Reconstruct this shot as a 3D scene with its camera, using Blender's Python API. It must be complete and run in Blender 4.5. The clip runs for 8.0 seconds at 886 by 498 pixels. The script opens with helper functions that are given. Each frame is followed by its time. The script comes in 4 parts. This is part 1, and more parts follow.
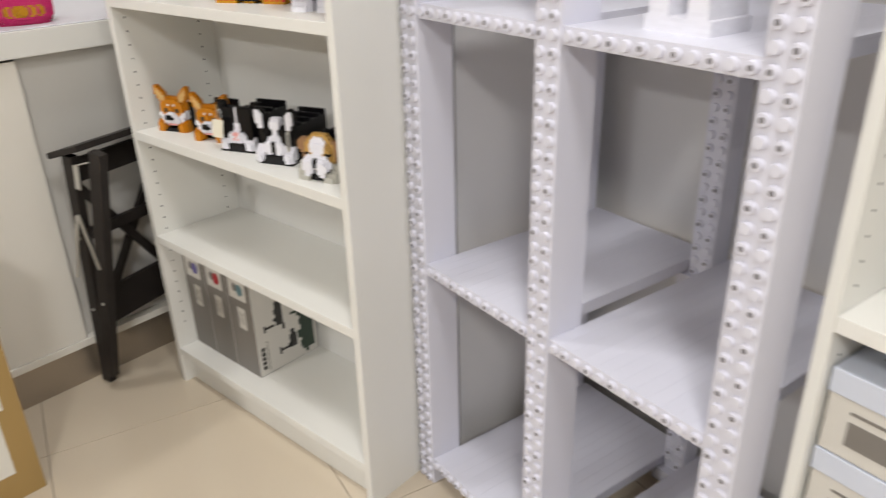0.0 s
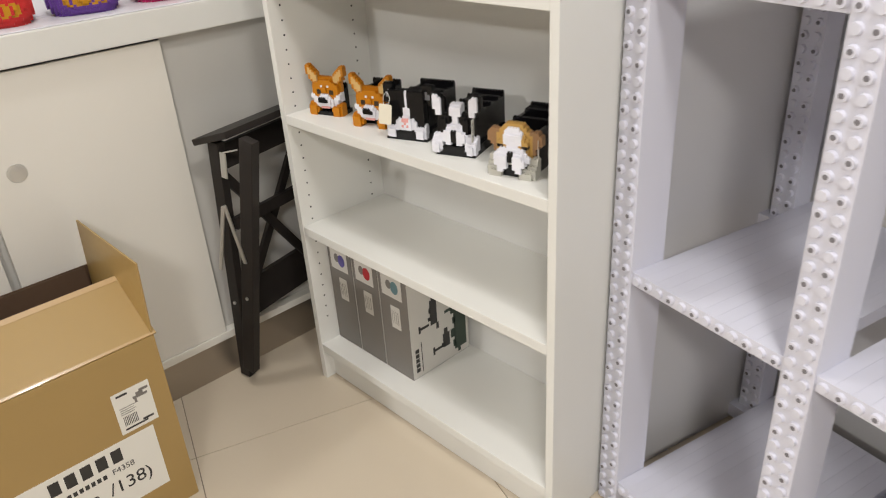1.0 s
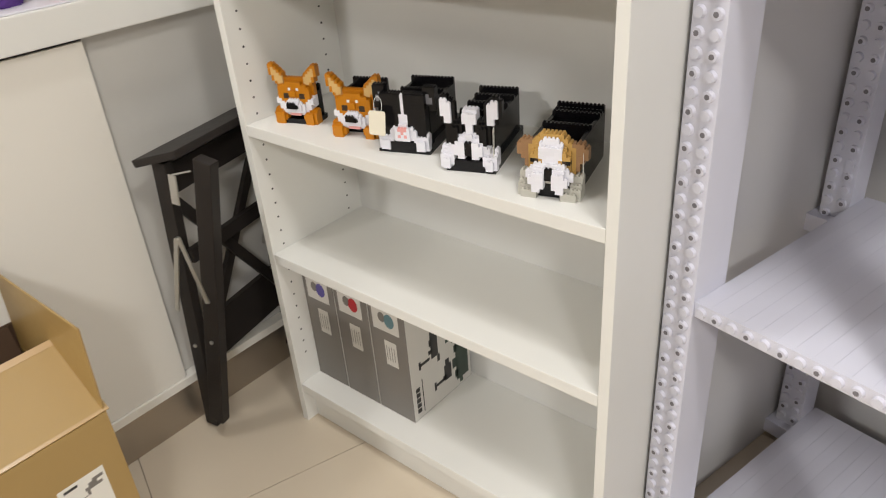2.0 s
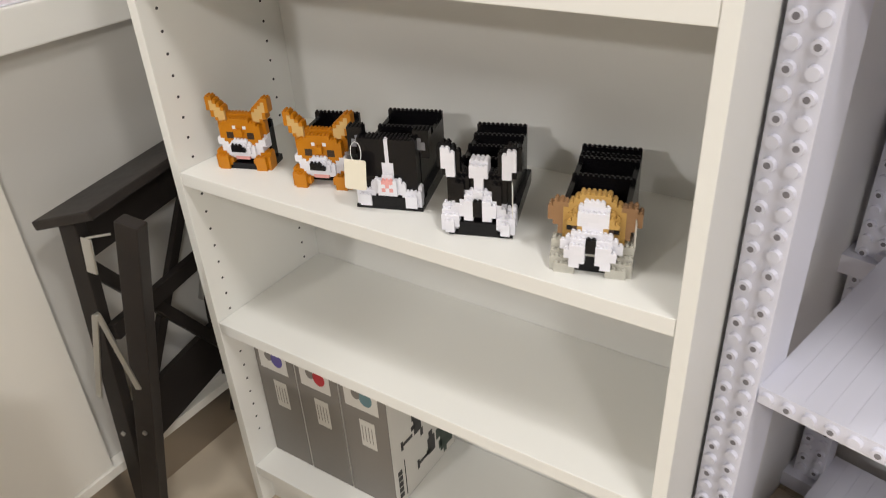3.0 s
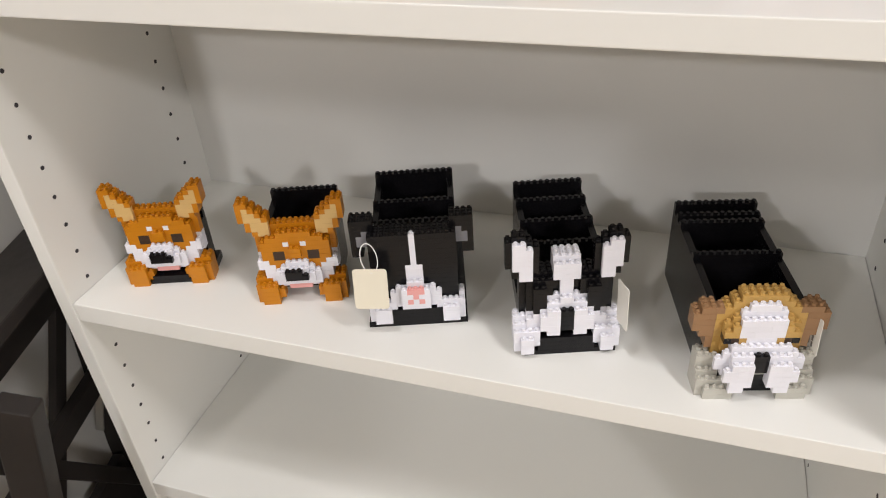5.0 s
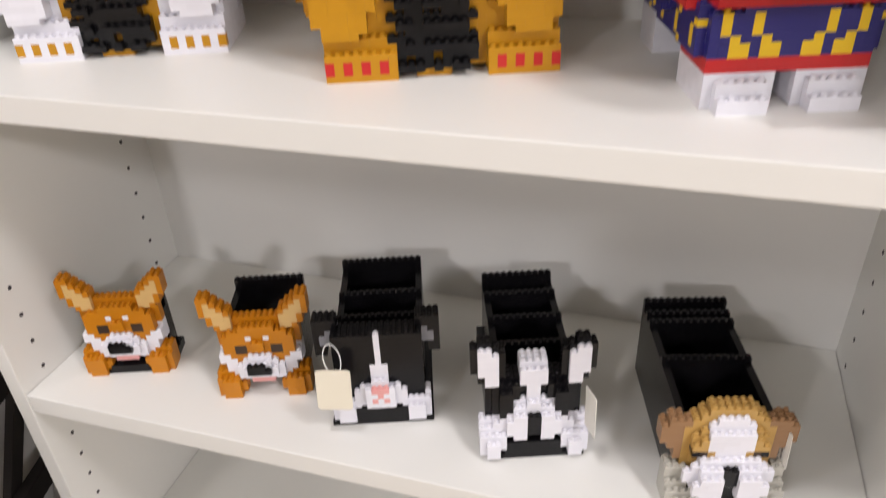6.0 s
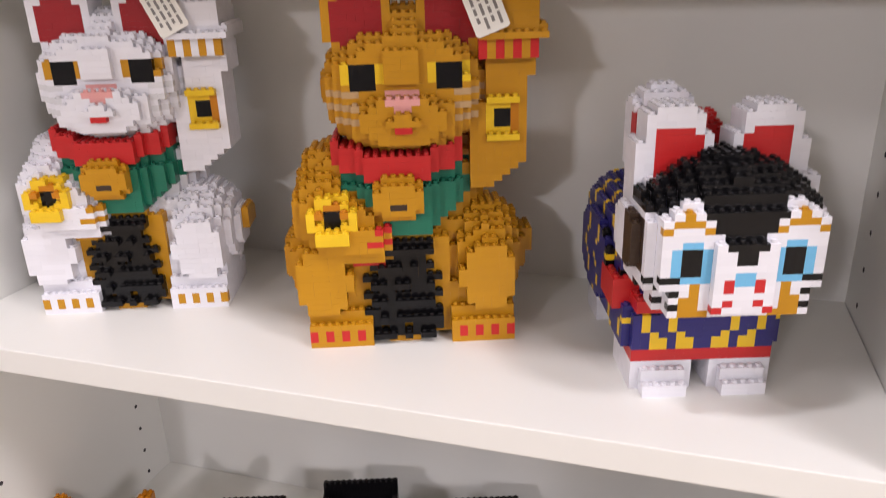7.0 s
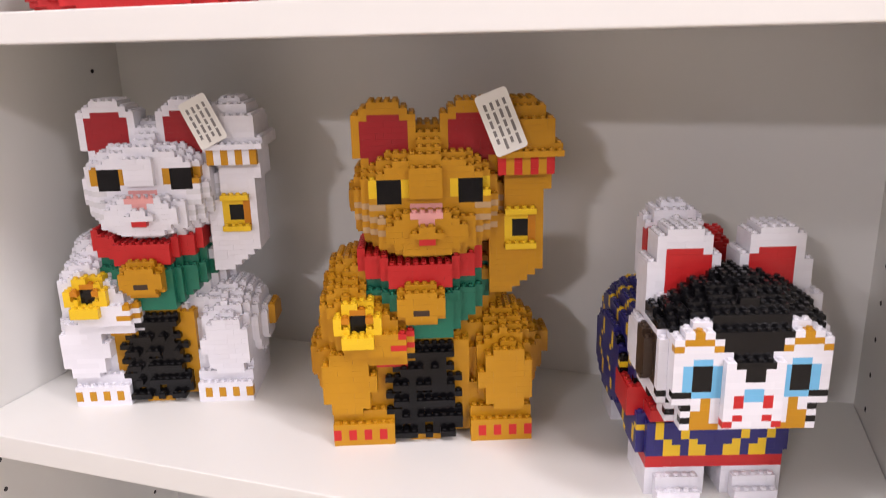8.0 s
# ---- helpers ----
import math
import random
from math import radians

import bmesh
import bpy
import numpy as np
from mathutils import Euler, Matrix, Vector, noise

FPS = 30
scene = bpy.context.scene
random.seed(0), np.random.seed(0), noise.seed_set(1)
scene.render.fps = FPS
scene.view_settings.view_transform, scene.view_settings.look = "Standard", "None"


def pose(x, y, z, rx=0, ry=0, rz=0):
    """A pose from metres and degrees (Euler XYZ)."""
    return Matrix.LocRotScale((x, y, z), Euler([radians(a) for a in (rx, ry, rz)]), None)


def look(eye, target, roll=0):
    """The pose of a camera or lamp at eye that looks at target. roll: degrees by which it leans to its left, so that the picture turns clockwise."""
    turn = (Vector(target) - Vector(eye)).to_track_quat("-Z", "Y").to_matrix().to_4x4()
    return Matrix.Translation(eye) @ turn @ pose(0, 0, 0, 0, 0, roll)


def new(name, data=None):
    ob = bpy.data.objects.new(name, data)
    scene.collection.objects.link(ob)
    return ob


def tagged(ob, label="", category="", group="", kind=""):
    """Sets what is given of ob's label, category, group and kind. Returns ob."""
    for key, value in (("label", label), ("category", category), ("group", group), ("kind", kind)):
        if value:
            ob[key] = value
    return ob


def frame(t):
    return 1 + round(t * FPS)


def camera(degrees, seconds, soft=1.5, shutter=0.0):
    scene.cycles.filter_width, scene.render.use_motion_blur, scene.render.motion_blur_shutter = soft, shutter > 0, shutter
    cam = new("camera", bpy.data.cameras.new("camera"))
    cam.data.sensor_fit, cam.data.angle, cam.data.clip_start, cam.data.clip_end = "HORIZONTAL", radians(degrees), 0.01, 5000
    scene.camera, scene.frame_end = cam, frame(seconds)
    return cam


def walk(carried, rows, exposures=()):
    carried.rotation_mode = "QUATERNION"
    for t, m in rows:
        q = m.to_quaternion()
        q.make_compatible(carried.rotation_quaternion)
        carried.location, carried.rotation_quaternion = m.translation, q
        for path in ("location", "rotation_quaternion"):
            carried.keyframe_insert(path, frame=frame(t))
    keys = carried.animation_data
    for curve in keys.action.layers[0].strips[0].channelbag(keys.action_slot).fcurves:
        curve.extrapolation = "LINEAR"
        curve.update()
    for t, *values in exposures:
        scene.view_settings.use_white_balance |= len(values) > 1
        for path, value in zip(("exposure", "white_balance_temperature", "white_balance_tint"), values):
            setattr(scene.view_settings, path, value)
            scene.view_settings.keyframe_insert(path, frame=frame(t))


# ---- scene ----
cam = camera(61.7, 8.0, soft=1.05, shutter=0.35)
PATH = [
    (0, (1.786, -0.848, 1.253), (0.584, 0.507, 0.404), -1.5),
    (0.5, (1.631, -0.858, 1.248), (0.305, 0.35, 0.365), -2.9),
    (1, (1.47, -0.867, 1.253), (0.166, 0.328, 0.32), -3.7),
    (2.5, (1.054, -0.692, 1.222), (-0.002, 0.657, 0.19), -4.2),
    (3, (0.932, -0.628, 1.221), (-0.039, 0.776, 0.18), -3.3),
    (3.5, (0.826, -0.573, 1.202), (-0.066, 0.879, 0.155), -3.6),
    (4, (0.695, -0.517, 1.218), (-0.043, 0.976, 0.11), -4.4),
    (5.5, (0.582, -0.41, 1.207), (0.047, 1.14, 0.061), -3.6),
    (6, (0.589, -0.392, 1.252), (0.061, 1.21, 0.178), -2.7),
    (6.5, (0.61, -0.394, 1.314), (0.051, 1.318, 0.444), -2.2),
    (7, (0.625, -0.411, 1.36), (0.055, 1.368, 0.645), -1.7),
    (7.5, (0.626, -0.421, 1.377), (0.032, 1.386, 0.758), -1.6),
    (8, (0.623, -0.43, 1.4), (0.015, 1.394, 0.851), -1.4),
]
EXPOSURES = [(0, -0.23, 6450, 10), (1, -0.2, 6500, 10), (2.5, -0.14, 6500, 10), (3.5, -0.22, 6500, 11), (5.5, -0.18, 6380, 14), (8, -0.04, 6330, 23)]
walk(cam, [(t, look(eye, target, roll)) for t, eye, target, roll in PATH], EXPOSURES)

# ---- light ----
world = bpy.data.worlds.new("shop_world")
scene.world = world
world.use_nodes = True
world.node_tree.nodes["Background"].inputs[0].default_value = (1.0, 0.96, 0.9, 1)
world.node_tree.nodes["Background"].inputs[1].default_value = 0.08
CEIL = 2.75


def area_lamp(x, y, power, size, tint):
    data = bpy.data.lights.new("ceiling_lamp", "AREA")
    data.energy, data.size, data.color = power, size, tint
    data.shape = "SQUARE"
    ob = new("ceiling_lamp", data)
    ob.matrix_world = pose(x, y, CEIL - 0.05)
    return ob


# The lamps at x 1.75 and 3.1 are added to brighten rack and cabinet.
LAMPS = [(0.25, -0.42, 10.5, 0.12), (-1.6, -2.0, 26, 0.3), (1.75, -0.6, 22.5, 0.3), (3.1, -2.4, 82, 0.5), (-0.5, -4.2, 104, 0.35)]
for lx, ly, lp, ls in LAMPS:
    area_lamp(lx, ly, lp, ls, (1.0, 0.985, 0.962))


# ---- materials ----
def nodes_of(name):
    m = bpy.data.materials.new(name)
    m.use_nodes = True
    nt = m.node_tree
    return m, nt, nt.nodes["Principled BSDF"]


def surface(name, colour, rough=0.5, metal=0.0, vary=0.06, scale=6.0, fine=120.0, bump=0.05, coat=0.0, island=0.0, random_ob=0.0, gloss_vary=0.1, spec=0.5):
    """A painted or moulded surface: two scales of variation, fine relief."""
    m, nt, bsdf = nodes_of(name)
    tc = nt.nodes.new("ShaderNodeTexCoord")
    n1 = nt.nodes.new("ShaderNodeTexNoise")
    n1.inputs["Scale"].default_value, n1.inputs["Detail"].default_value = scale, 4
    n2 = nt.nodes.new("ShaderNodeTexNoise")
    n2.inputs["Scale"].default_value, n2.inputs["Detail"].default_value = fine, 3
    nt.links.new(tc.outputs["Object"], n1.inputs["Vector"])
    nt.links.new(tc.outputs["Object"], n2.inputs["Vector"])
    hsv = nt.nodes.new("ShaderNodeHueSaturation")
    hsv.inputs["Color"].default_value = (*colour, 1)
    mix = nt.nodes.new("ShaderNodeMath")
    mix.operation = "MULTIPLY_ADD"
    nt.links.new(n1.outputs["Fac"], mix.inputs[0])
    mix.inputs[1].default_value, mix.inputs[2].default_value = 2 * vary, 1 - vary
    last = mix
    for kind, amount in (("ShaderNodeNewGeometry", island), ("ShaderNodeObjectInfo", random_ob)):
        if amount:
            g = nt.nodes.new(kind)
            ad = nt.nodes.new("ShaderNodeMath")
            ad.operation = "MULTIPLY_ADD"
            nt.links.new(g.outputs["Random Per Island" if kind == "ShaderNodeNewGeometry" else "Random"], ad.inputs[0])
            ad.inputs[1].default_value, ad.inputs[2].default_value = 2 * amount, 1 - amount
            mu = nt.nodes.new("ShaderNodeMath")
            mu.operation = "MULTIPLY"
            nt.links.new(last.outputs[0], mu.inputs[0])
            nt.links.new(ad.outputs[0], mu.inputs[1])
            last = mu
    nt.links.new(last.outputs[0], hsv.inputs["Value"])
    nt.links.new(hsv.outputs["Color"], bsdf.inputs["Base Color"])
    rr = nt.nodes.new("ShaderNodeMath")
    rr.operation = "MULTIPLY_ADD"
    nt.links.new(n2.outputs["Fac"], rr.inputs[0])
    rr.inputs[1].default_value, rr.inputs[2].default_value = gloss_vary, rough - gloss_vary / 2
    nt.links.new(rr.outputs[0], bsdf.inputs["Roughness"])
    bsdf.inputs["Metallic"].default_value = metal
    bsdf.inputs["Coat Weight"].default_value = coat
    bsdf.inputs["Specular IOR Level"].default_value = spec
    if bump:
        b = nt.nodes.new("ShaderNodeBump")
        b.inputs["Strength"].default_value, b.inputs["Distance"].default_value = bump, 0.0006
        nt.links.new(n2.outputs["Fac"], b.inputs["Height"])
        nt.links.new(b.outputs["Normal"], bsdf.inputs["Normal"])
    return m


MELAMINE = surface("white_melamine", (0.79, 0.785, 0.75), 0.42, vary=0.02, bump=0.04)
BACKBOARD = surface("bookcase_backboard", (0.76, 0.755, 0.73), 0.5, vary=0.02, bump=0.03)
WALL = surface("painted_wall", (0.70, 0.69, 0.69), 0.6, vary=0.04, scale=2.5, bump=0.15)
CEILING = surface("ceiling_paint", (0.78, 0.78, 0.77), 0.8, vary=0.03)
CABINET = surface("cabinet_laminate", (0.83, 0.80, 0.735), 0.36, vary=0.025, scale=3)
# Same laminate, with the shade on the recessed rear parts put into its colour.
CABINET_SHADED = surface("cabinet_laminate_shaded", (0.62, 0.605, 0.57), 0.4, vary=0.03, scale=3)
STEEL = surface("brushed_steel", (0.42, 0.37, 0.31), 0.36, metal=0.85, vary=0.08, scale=3)
CHROME = surface("zinc_steel", (0.72, 0.72, 0.70), 0.34, metal=1.0, vary=0.08, scale=30)
TILE = surface("polished_tile", (0.62, 0.535, 0.42), 0.2, vary=0.05, scale=2.2, fine=40, bump=0.015, random_ob=0.03, coat=0.2)
GROUT = surface("tile_grout", (0.26, 0.21, 0.165), 0.85, vary=0.15, scale=9)
DARKWOOD = surface("dark_stained_wood", (0.026, 0.0217, 0.0196), 0.45, vary=0.3, scale=14, fine=60, bump=0.2, spec=0.2)
CARD = surface("corrugated_cardboard", (0.387, 0.253, 0.088), 0.45, vary=0.06, scale=5, fine=90, bump=0.12, coat=0.15)
# Darkened kraft: the shade inside the open box is put into its colour.
CARD_SHADED = surface("shaded_cardboard_inside", (0.075, 0.04, 0.02), 0.75, vary=0.08, scale=5, fine=90, bump=0.12)
PAPER = surface("white_paper", (0.80, 0.78, 0.72), 0.5, vary=0.02)
CREAM = surface("cream_card_tag", (0.76, 0.71, 0.58), 0.55, vary=0.02)
INK = surface("black_ink", (0.03, 0.028, 0.027), 0.5, vary=0.1)
GREYCARD = surface("grey_printed_card", (0.19, 0.175, 0.16), 0.4, vary=0.06, scale=12)
WHITECARD = surface("white_printed_card", (0.62, 0.60, 0.56), 0.38, vary=0.03)
BLUECARD = surface("pale_blue_card", (0.60, 0.64, 0.74), 0.4, vary=0.04)
DARKGREEN = surface("dark_green_print", (0.03, 0.05, 0.035), 0.4, vary=0.2, scale=20)
RACKWHITE = surface("lilac_white_plastic", (0.70, 0.70, 0.79), 0.34, vary=0.02, random_ob=0.02, bump=0.03)
STUD_SHADE = surface("stud_hole_shade", (0.2, 0.19, 0.21), 0.8, vary=0.1)
RECESS_SHADE = surface("dark_recess_shade", (0.05, 0.045, 0.05), 0.9, vary=0.1)
STRING = surface("white_string", (0.8, 0.8, 0.78), 0.7, vary=0.03)


def plastic(name, colour, rough=0.32, island=0.02, spec=0.35):
    return surface(name, colour, rough, vary=0.03, scale=25, fine=900, bump=0.008, island=island, random_ob=0.02, gloss_vary=0.05, spec=spec)


PL = {
    "w": plastic("white_brick_plastic", (0.78, 0.775, 0.83), 0.36, 0.03),
    "g": plastic("gold_brick_plastic", (0.52, 0.245, 0.006), 0.38),
    "k": plastic("black_brick_plastic", (0.006, 0.0056, 0.0066), 0.22, 0.12, 0.27),
    "y": plastic("yellow_brick_plastic", (0.80, 0.52, 0.015)),
    "r": plastic("red_brick_plastic", (0.55, 0.022, 0.022)),
    "e": plastic("deep_red_brick_plastic", (0.33, 0.016, 0.02)),
    "n": plastic("green_brick_plastic", (0.012, 0.17, 0.105)),
    "p": plastic("pink_brick_plastic", (0.78, 0.37, 0.35)),
    "o": plastic("orange_brick_plastic", (0.53, 0.195, 0.006)),
    "c": plastic("cream_brick_plastic", (0.66, 0.44, 0.18)),
    "t": plastic("tan_brick_plastic", (0.50, 0.305, 0.09)),
    "b": plastic("brown_brick_plastic", (0.30, 0.168, 0.082)),
    "s": plastic("light_grey_brick_plastic", (0.50, 0.485, 0.43)),
    "u": plastic("navy_brick_plastic", (0.025, 0.022, 0.155)),
    "a": plastic("sky_blue_brick_plastic", (0.16, 0.48, 0.75)),
    "q": plastic("frosted_brick_plastic", (0.68, 0.68, 0.71), 0.2),
    "x": plastic("clear_brick_plastic", (0.50, 0.33, 0.17), 0.2),
    "h": plastic("mid_grey_brick_plastic", (0.22, 0.22, 0.24)),
    "v": plastic("violet_brick_plastic", (0.13, 0.045, 0.30)),
    "m": plastic("magenta_brick_plastic", (0.55, 0.02, 0.14)),
    "d": plastic("dark_brown_brick_plastic", (0.05, 0.03, 0.02)),
}


# ---- builders ----
def part(name, bm, material, parent=None, label=""):
    """One mesh object from a bmesh, under its thing or part."""
    me = bpy.data.meshes.new(name)
    bm.to_mesh(me)
    bm.free()
    for mat in material if isinstance(material, (list, tuple)) else [material]:
        me.materials.append(mat)
    ob = new(name, me)
    if parent:
        ob.parent = parent
    if label:
        ob["label"] = label
    return ob


def thing(name, m, label, category, group="", kind=""):
    ob = new(name)
    ob.matrix_world = m
    ob.empty_display_size = 0.02
    return tagged(ob, label, category, group, kind)


def box(bm, x0, x1, y0, y1, z0, z1, m=None, mat=0, bevel=0.0):
    r = bmesh.ops.create_cube(bm, size=1.0)
    t = Matrix.Translation(((x0 + x1) / 2, (y0 + y1) / 2, (z0 + z1) / 2)) @ Matrix.Diagonal((x1 - x0, y1 - y0, z1 - z0, 1))
    bmesh.ops.transform(bm, matrix=(m @ t) if m else t, verts=r["verts"])
    faces = list({f for v in r["verts"] for f in v.link_faces})
    for f in faces:
        f.material_index = mat
    if bevel:
        edges = list({e for v in r["verts"] for e in v.link_edges})
        bmesh.ops.bevel(bm, geom=edges, offset=bevel, segments=2, affect="EDGES", profile=0.6)
    return bm


def slab(name, parent, material, x0, x1, y0, y1, z0, z1, bevel=0.0012, label="", m=None):
    return part(name, box(bmesh.new(), x0, x1, y0, y1, z0, z1, m, 0, bevel), material, parent, label)


def rod(bm, a, b, r, seg=10, mat=0):
    a, b = Vector(a), Vector(b)
    q = (b - a).to_track_quat("Z", "Y").to_matrix().to_4x4()
    bmesh.ops.create_cone(bm, cap_ends=True, segments=seg, radius1=r, radius2=r, depth=(b - a).length, matrix=Matrix.Translation((a + b) / 2) @ q)
    return bm


def bar(bm, a, b, w, d, up=(0, 1, 0), bevel=0.002):
    """A squared timber from a to b: w across, d along the direction up."""
    a, b, u = Vector(a), Vector(b), Vector(up)
    z = (b - a).normalized()
    x = u.cross(z).normalized()
    y = z.cross(x)
    m = Matrix((x, y, z)).transposed().to_4x4()
    m.translation = (a + b) / 2
    h = (b - a).length / 2
    return box(bm, -w / 2, w / 2, -d / 2, d / 2, -h, h, m, 0, bevel)


def lettering(body, size, parent, material, m, name="lettering"):
    c = bpy.data.curves.new(name, "FONT")
    c.body, c.size, c.extrude, c.align_x = body, size, 0.0002, "CENTER"
    ob = new(name, c)
    ob.data.materials.append(material)
    ob.parent = parent
    ob.matrix_local = m
    return ob


# ---- brick-built shapes: cells of one brick pitch by one layer ----
UNIT, LAYER = 0.0062, 0.0047


def fill(V, i0, i1, j0, j1, k0, k1, c, twin=False):
    for i in range(i0, i1 + 1):
        for j in range(j0, j1 + 1):
            for k in range(k0, k1 + 1):
                V[i, j, k] = c
                if twin:
                    V[-1 - i, j, k] = c


def blob(V, ci, cj, ck, ri, rj, rk, c, power=2.0, keep=False):
    for i in range(math.floor(ci - ri), math.ceil(ci + ri) + 1):
        for j in range(math.floor(cj - rj), math.ceil(cj + rj) + 1):
            for k in range(math.floor(ck - rk), math.ceil(ck + rk) + 1):
                q = abs((i + 0.5 - ci) / ri) ** power + abs((j + 0.5 - cj) / rj) ** power + abs((k + 0.5 - ck) / rk) ** power
                if q <= 1 and not (keep and (i, j, k) in V):
                    V[i, j, k] = c


def face_paint(V, i0, i1, k0, k1, c, proud=0, twin=False, centre=-1):
    """Recolour the foremost cells of a patch; proud: further cells in front of them. twin: mirror about the column centre/2."""
    cols = [(i, i) for i in range(i0, i1 + 1)]
    if twin:
        cols += [(centre - i, i) for i in range(i0, i1 + 1)]
    for i, _ in cols:
        for k in range(k0, k1 + 1):
            js = [q[1] for q in V if q[0] == i and q[2] == k]
            if js:
                j = min(js)
                for d in range(proud + 1):
                    V[i, j - d, k] = c


def brick_mesh(V, slots, rng, longest=4, gap=0.00003, studs=True):
    """Lays every visible run of cells as bricks, with a stud on each open top."""
    done = set()
    near = ((1, 0, 0), (-1, 0, 0), (0, 1, 0), (0, -1, 0), (0, 0, 1))
    shown = {q for q in V if any((q[0] + a, q[1] + b, q[2] + c) not in V for a, b, c in near)}
    verts, faces, mats = [], [], []
    ring = [(math.cos(a * math.tau / 8), math.sin(a * math.tau / 8)) for a in range(8)]
    for q in sorted(shown, key=lambda s: (s[2], s[1], s[0])):
        if q in done:
            continue
        i, j, k = q
        n, most = 1, rng.choice((1, 2, 2, 3, 4, longest))
        done.add(q)
        while n < most and (i + n, j, k) in shown and (i + n, j, k) not in done and V[i + n, j, k] == V[q]:
            done.add((i + n, j, k))
            n += 1
        s = slots[V[q]]
        jx = rng.uniform(-0.00002, 0.00002)
        x0, x1 = i * UNIT + gap, (i + n) * UNIT - gap
        y0, y1 = j * UNIT + gap + jx, (j + 1) * UNIT - gap + jx
        z0, z1 = k * LAYER + gap * 0.6, (k + 1) * LAYER - gap * 0.6
        b = len(verts)
        verts += [(x0, y0, z0), (x1, y0, z0), (x1, y1, z0), (x0, y1, z0), (x0, y0, z1), (x1, y0, z1), (x1, y1, z1), (x0, y1, z1)]
        for f in ((0, 3, 2, 1), (4, 5, 6, 7), (0, 1, 5, 4), (1, 2, 6, 5), (2, 3, 7, 6), (3, 0, 4, 7)):
            faces.append([b + a for a in f])
            mats.append(s)
        for a in range(n):
            if studs and (i + a, j, k + 1) not in V:
                b = len(verts)
                cx, cy = (i + a + 0.5) * UNIT, (j + 0.5) * UNIT
                verts += [(cx + 0.0021 * u, cy + 0.0021 * v, z1 - 0.0002) for u, v in ring] + [(cx + 0.0020 * u, cy + 0.0020 * v, z1 + 0.0019) for u, v in ring]
                for e in range(8):
                    faces.append([b + e, b + (e + 1) % 8, b + 8 + (e + 1) % 8, b + 8 + e])
                    mats.append(s)
                faces.append([b + 8 + e for e in range(8)])
                mats.append(s)
    return verts, faces, mats


def bricks(name, V, parent=None, label="", seed=1, m=None, studs=True, longest=4):
    keys = sorted(set(V.values()))
    slots = {c: n for n, c in enumerate(keys)}
    verts, faces, mats = brick_mesh(V, slots, random.Random(seed), longest, studs=studs)
    me = bpy.data.meshes.new(name)
    me.from_pydata(verts, [], faces)
    for c in keys:
        me.materials.append(PL[c])
    me.polygons.foreach_set("material_index", mats)
    me.update()
    ob = new(name, me)
    if parent:
        ob.parent = parent
    if m:
        ob.matrix_world = m
    if label:
        ob["label"] = label
    return ob


# ---- the room ----
def structure(name, x0, x1, y0, y1, z0, z1, material, label, m=None):
    ob = part(name, box(bmesh.new(), x0, x1, y0, y1, z0, z1, m), material)
    return tagged(ob, label, name.split("_")[0], kind="structure")


RACK_AT = pose(0.805, 0.158, 0, 0, 0, -13.5)
floor = structure("floor", -3.2, 5.2, -8.2, 2.0, -0.12, -0.002, GROUT, "beige polished tile floor with thin dark joints")
structure("ceiling", -3.2, 5.2, -8.2, 2.0, CEIL, CEIL + 0.1, CEILING, "plain white shop ceiling")
structure("wall_north", -3.2, 0.795, 0.3, 0.4, 0, CEIL, WALL, "plain pale grey painted wall")
structure("wall_return", -0.1, -0.012, 0.13, 1.2, 0, CEIL, WALL, "pale grey wall beside the plastic rack", RACK_AT)
structure("wall_rear", -0.012, 4.6, 0.56, 0.66, 0, CEIL, WALL, "pale grey wall behind the plastic rack", RACK_AT)
structure("wall_west", -3.3, -3.2, -8.2, 2.0, 0, CEIL, WALL, "plain pale painted wall")
structure("wall_east", 5.2, 5.3, -8.2, 2.0, 0, CEIL, WALL, "plain pale painted wall")
structure("wall_south", -3.2, 5.2, -8.3, -8.2, 0, CEIL, WALL, "plain pale painted wall")

# Unseen fixture frame above each lamp, the two added ones included.
for lx, ly, lp, ls in LAMPS:
    fixture = thing("ceiling_light", pose(lx, ly, CEIL), "square white recessed ceiling light", "ceiling light", "ceiling lights")
    fr = bmesh.new()
    h = ls / 2 + 0.03
    for a, b, c, d in ((-h, h, -h, -h + 0.03), (-h, h, h - 0.03, h), (-h, -h + 0.03, -h + 0.03, h - 0.03), (h - 0.03, h, -h + 0.03, h - 0.03)):
        box(fr, a, b, c, d, -0.02, -0.001)
    part("frame", fr, CEILING, fixture)


# ---- bookcase ----
BW, BD, BH, PANEL = 0.80, 0.28, 2.02, 0.018
SHELVES = (0.1145, 0.466, 0.752, 1.0715, 1.4247, 1.72)


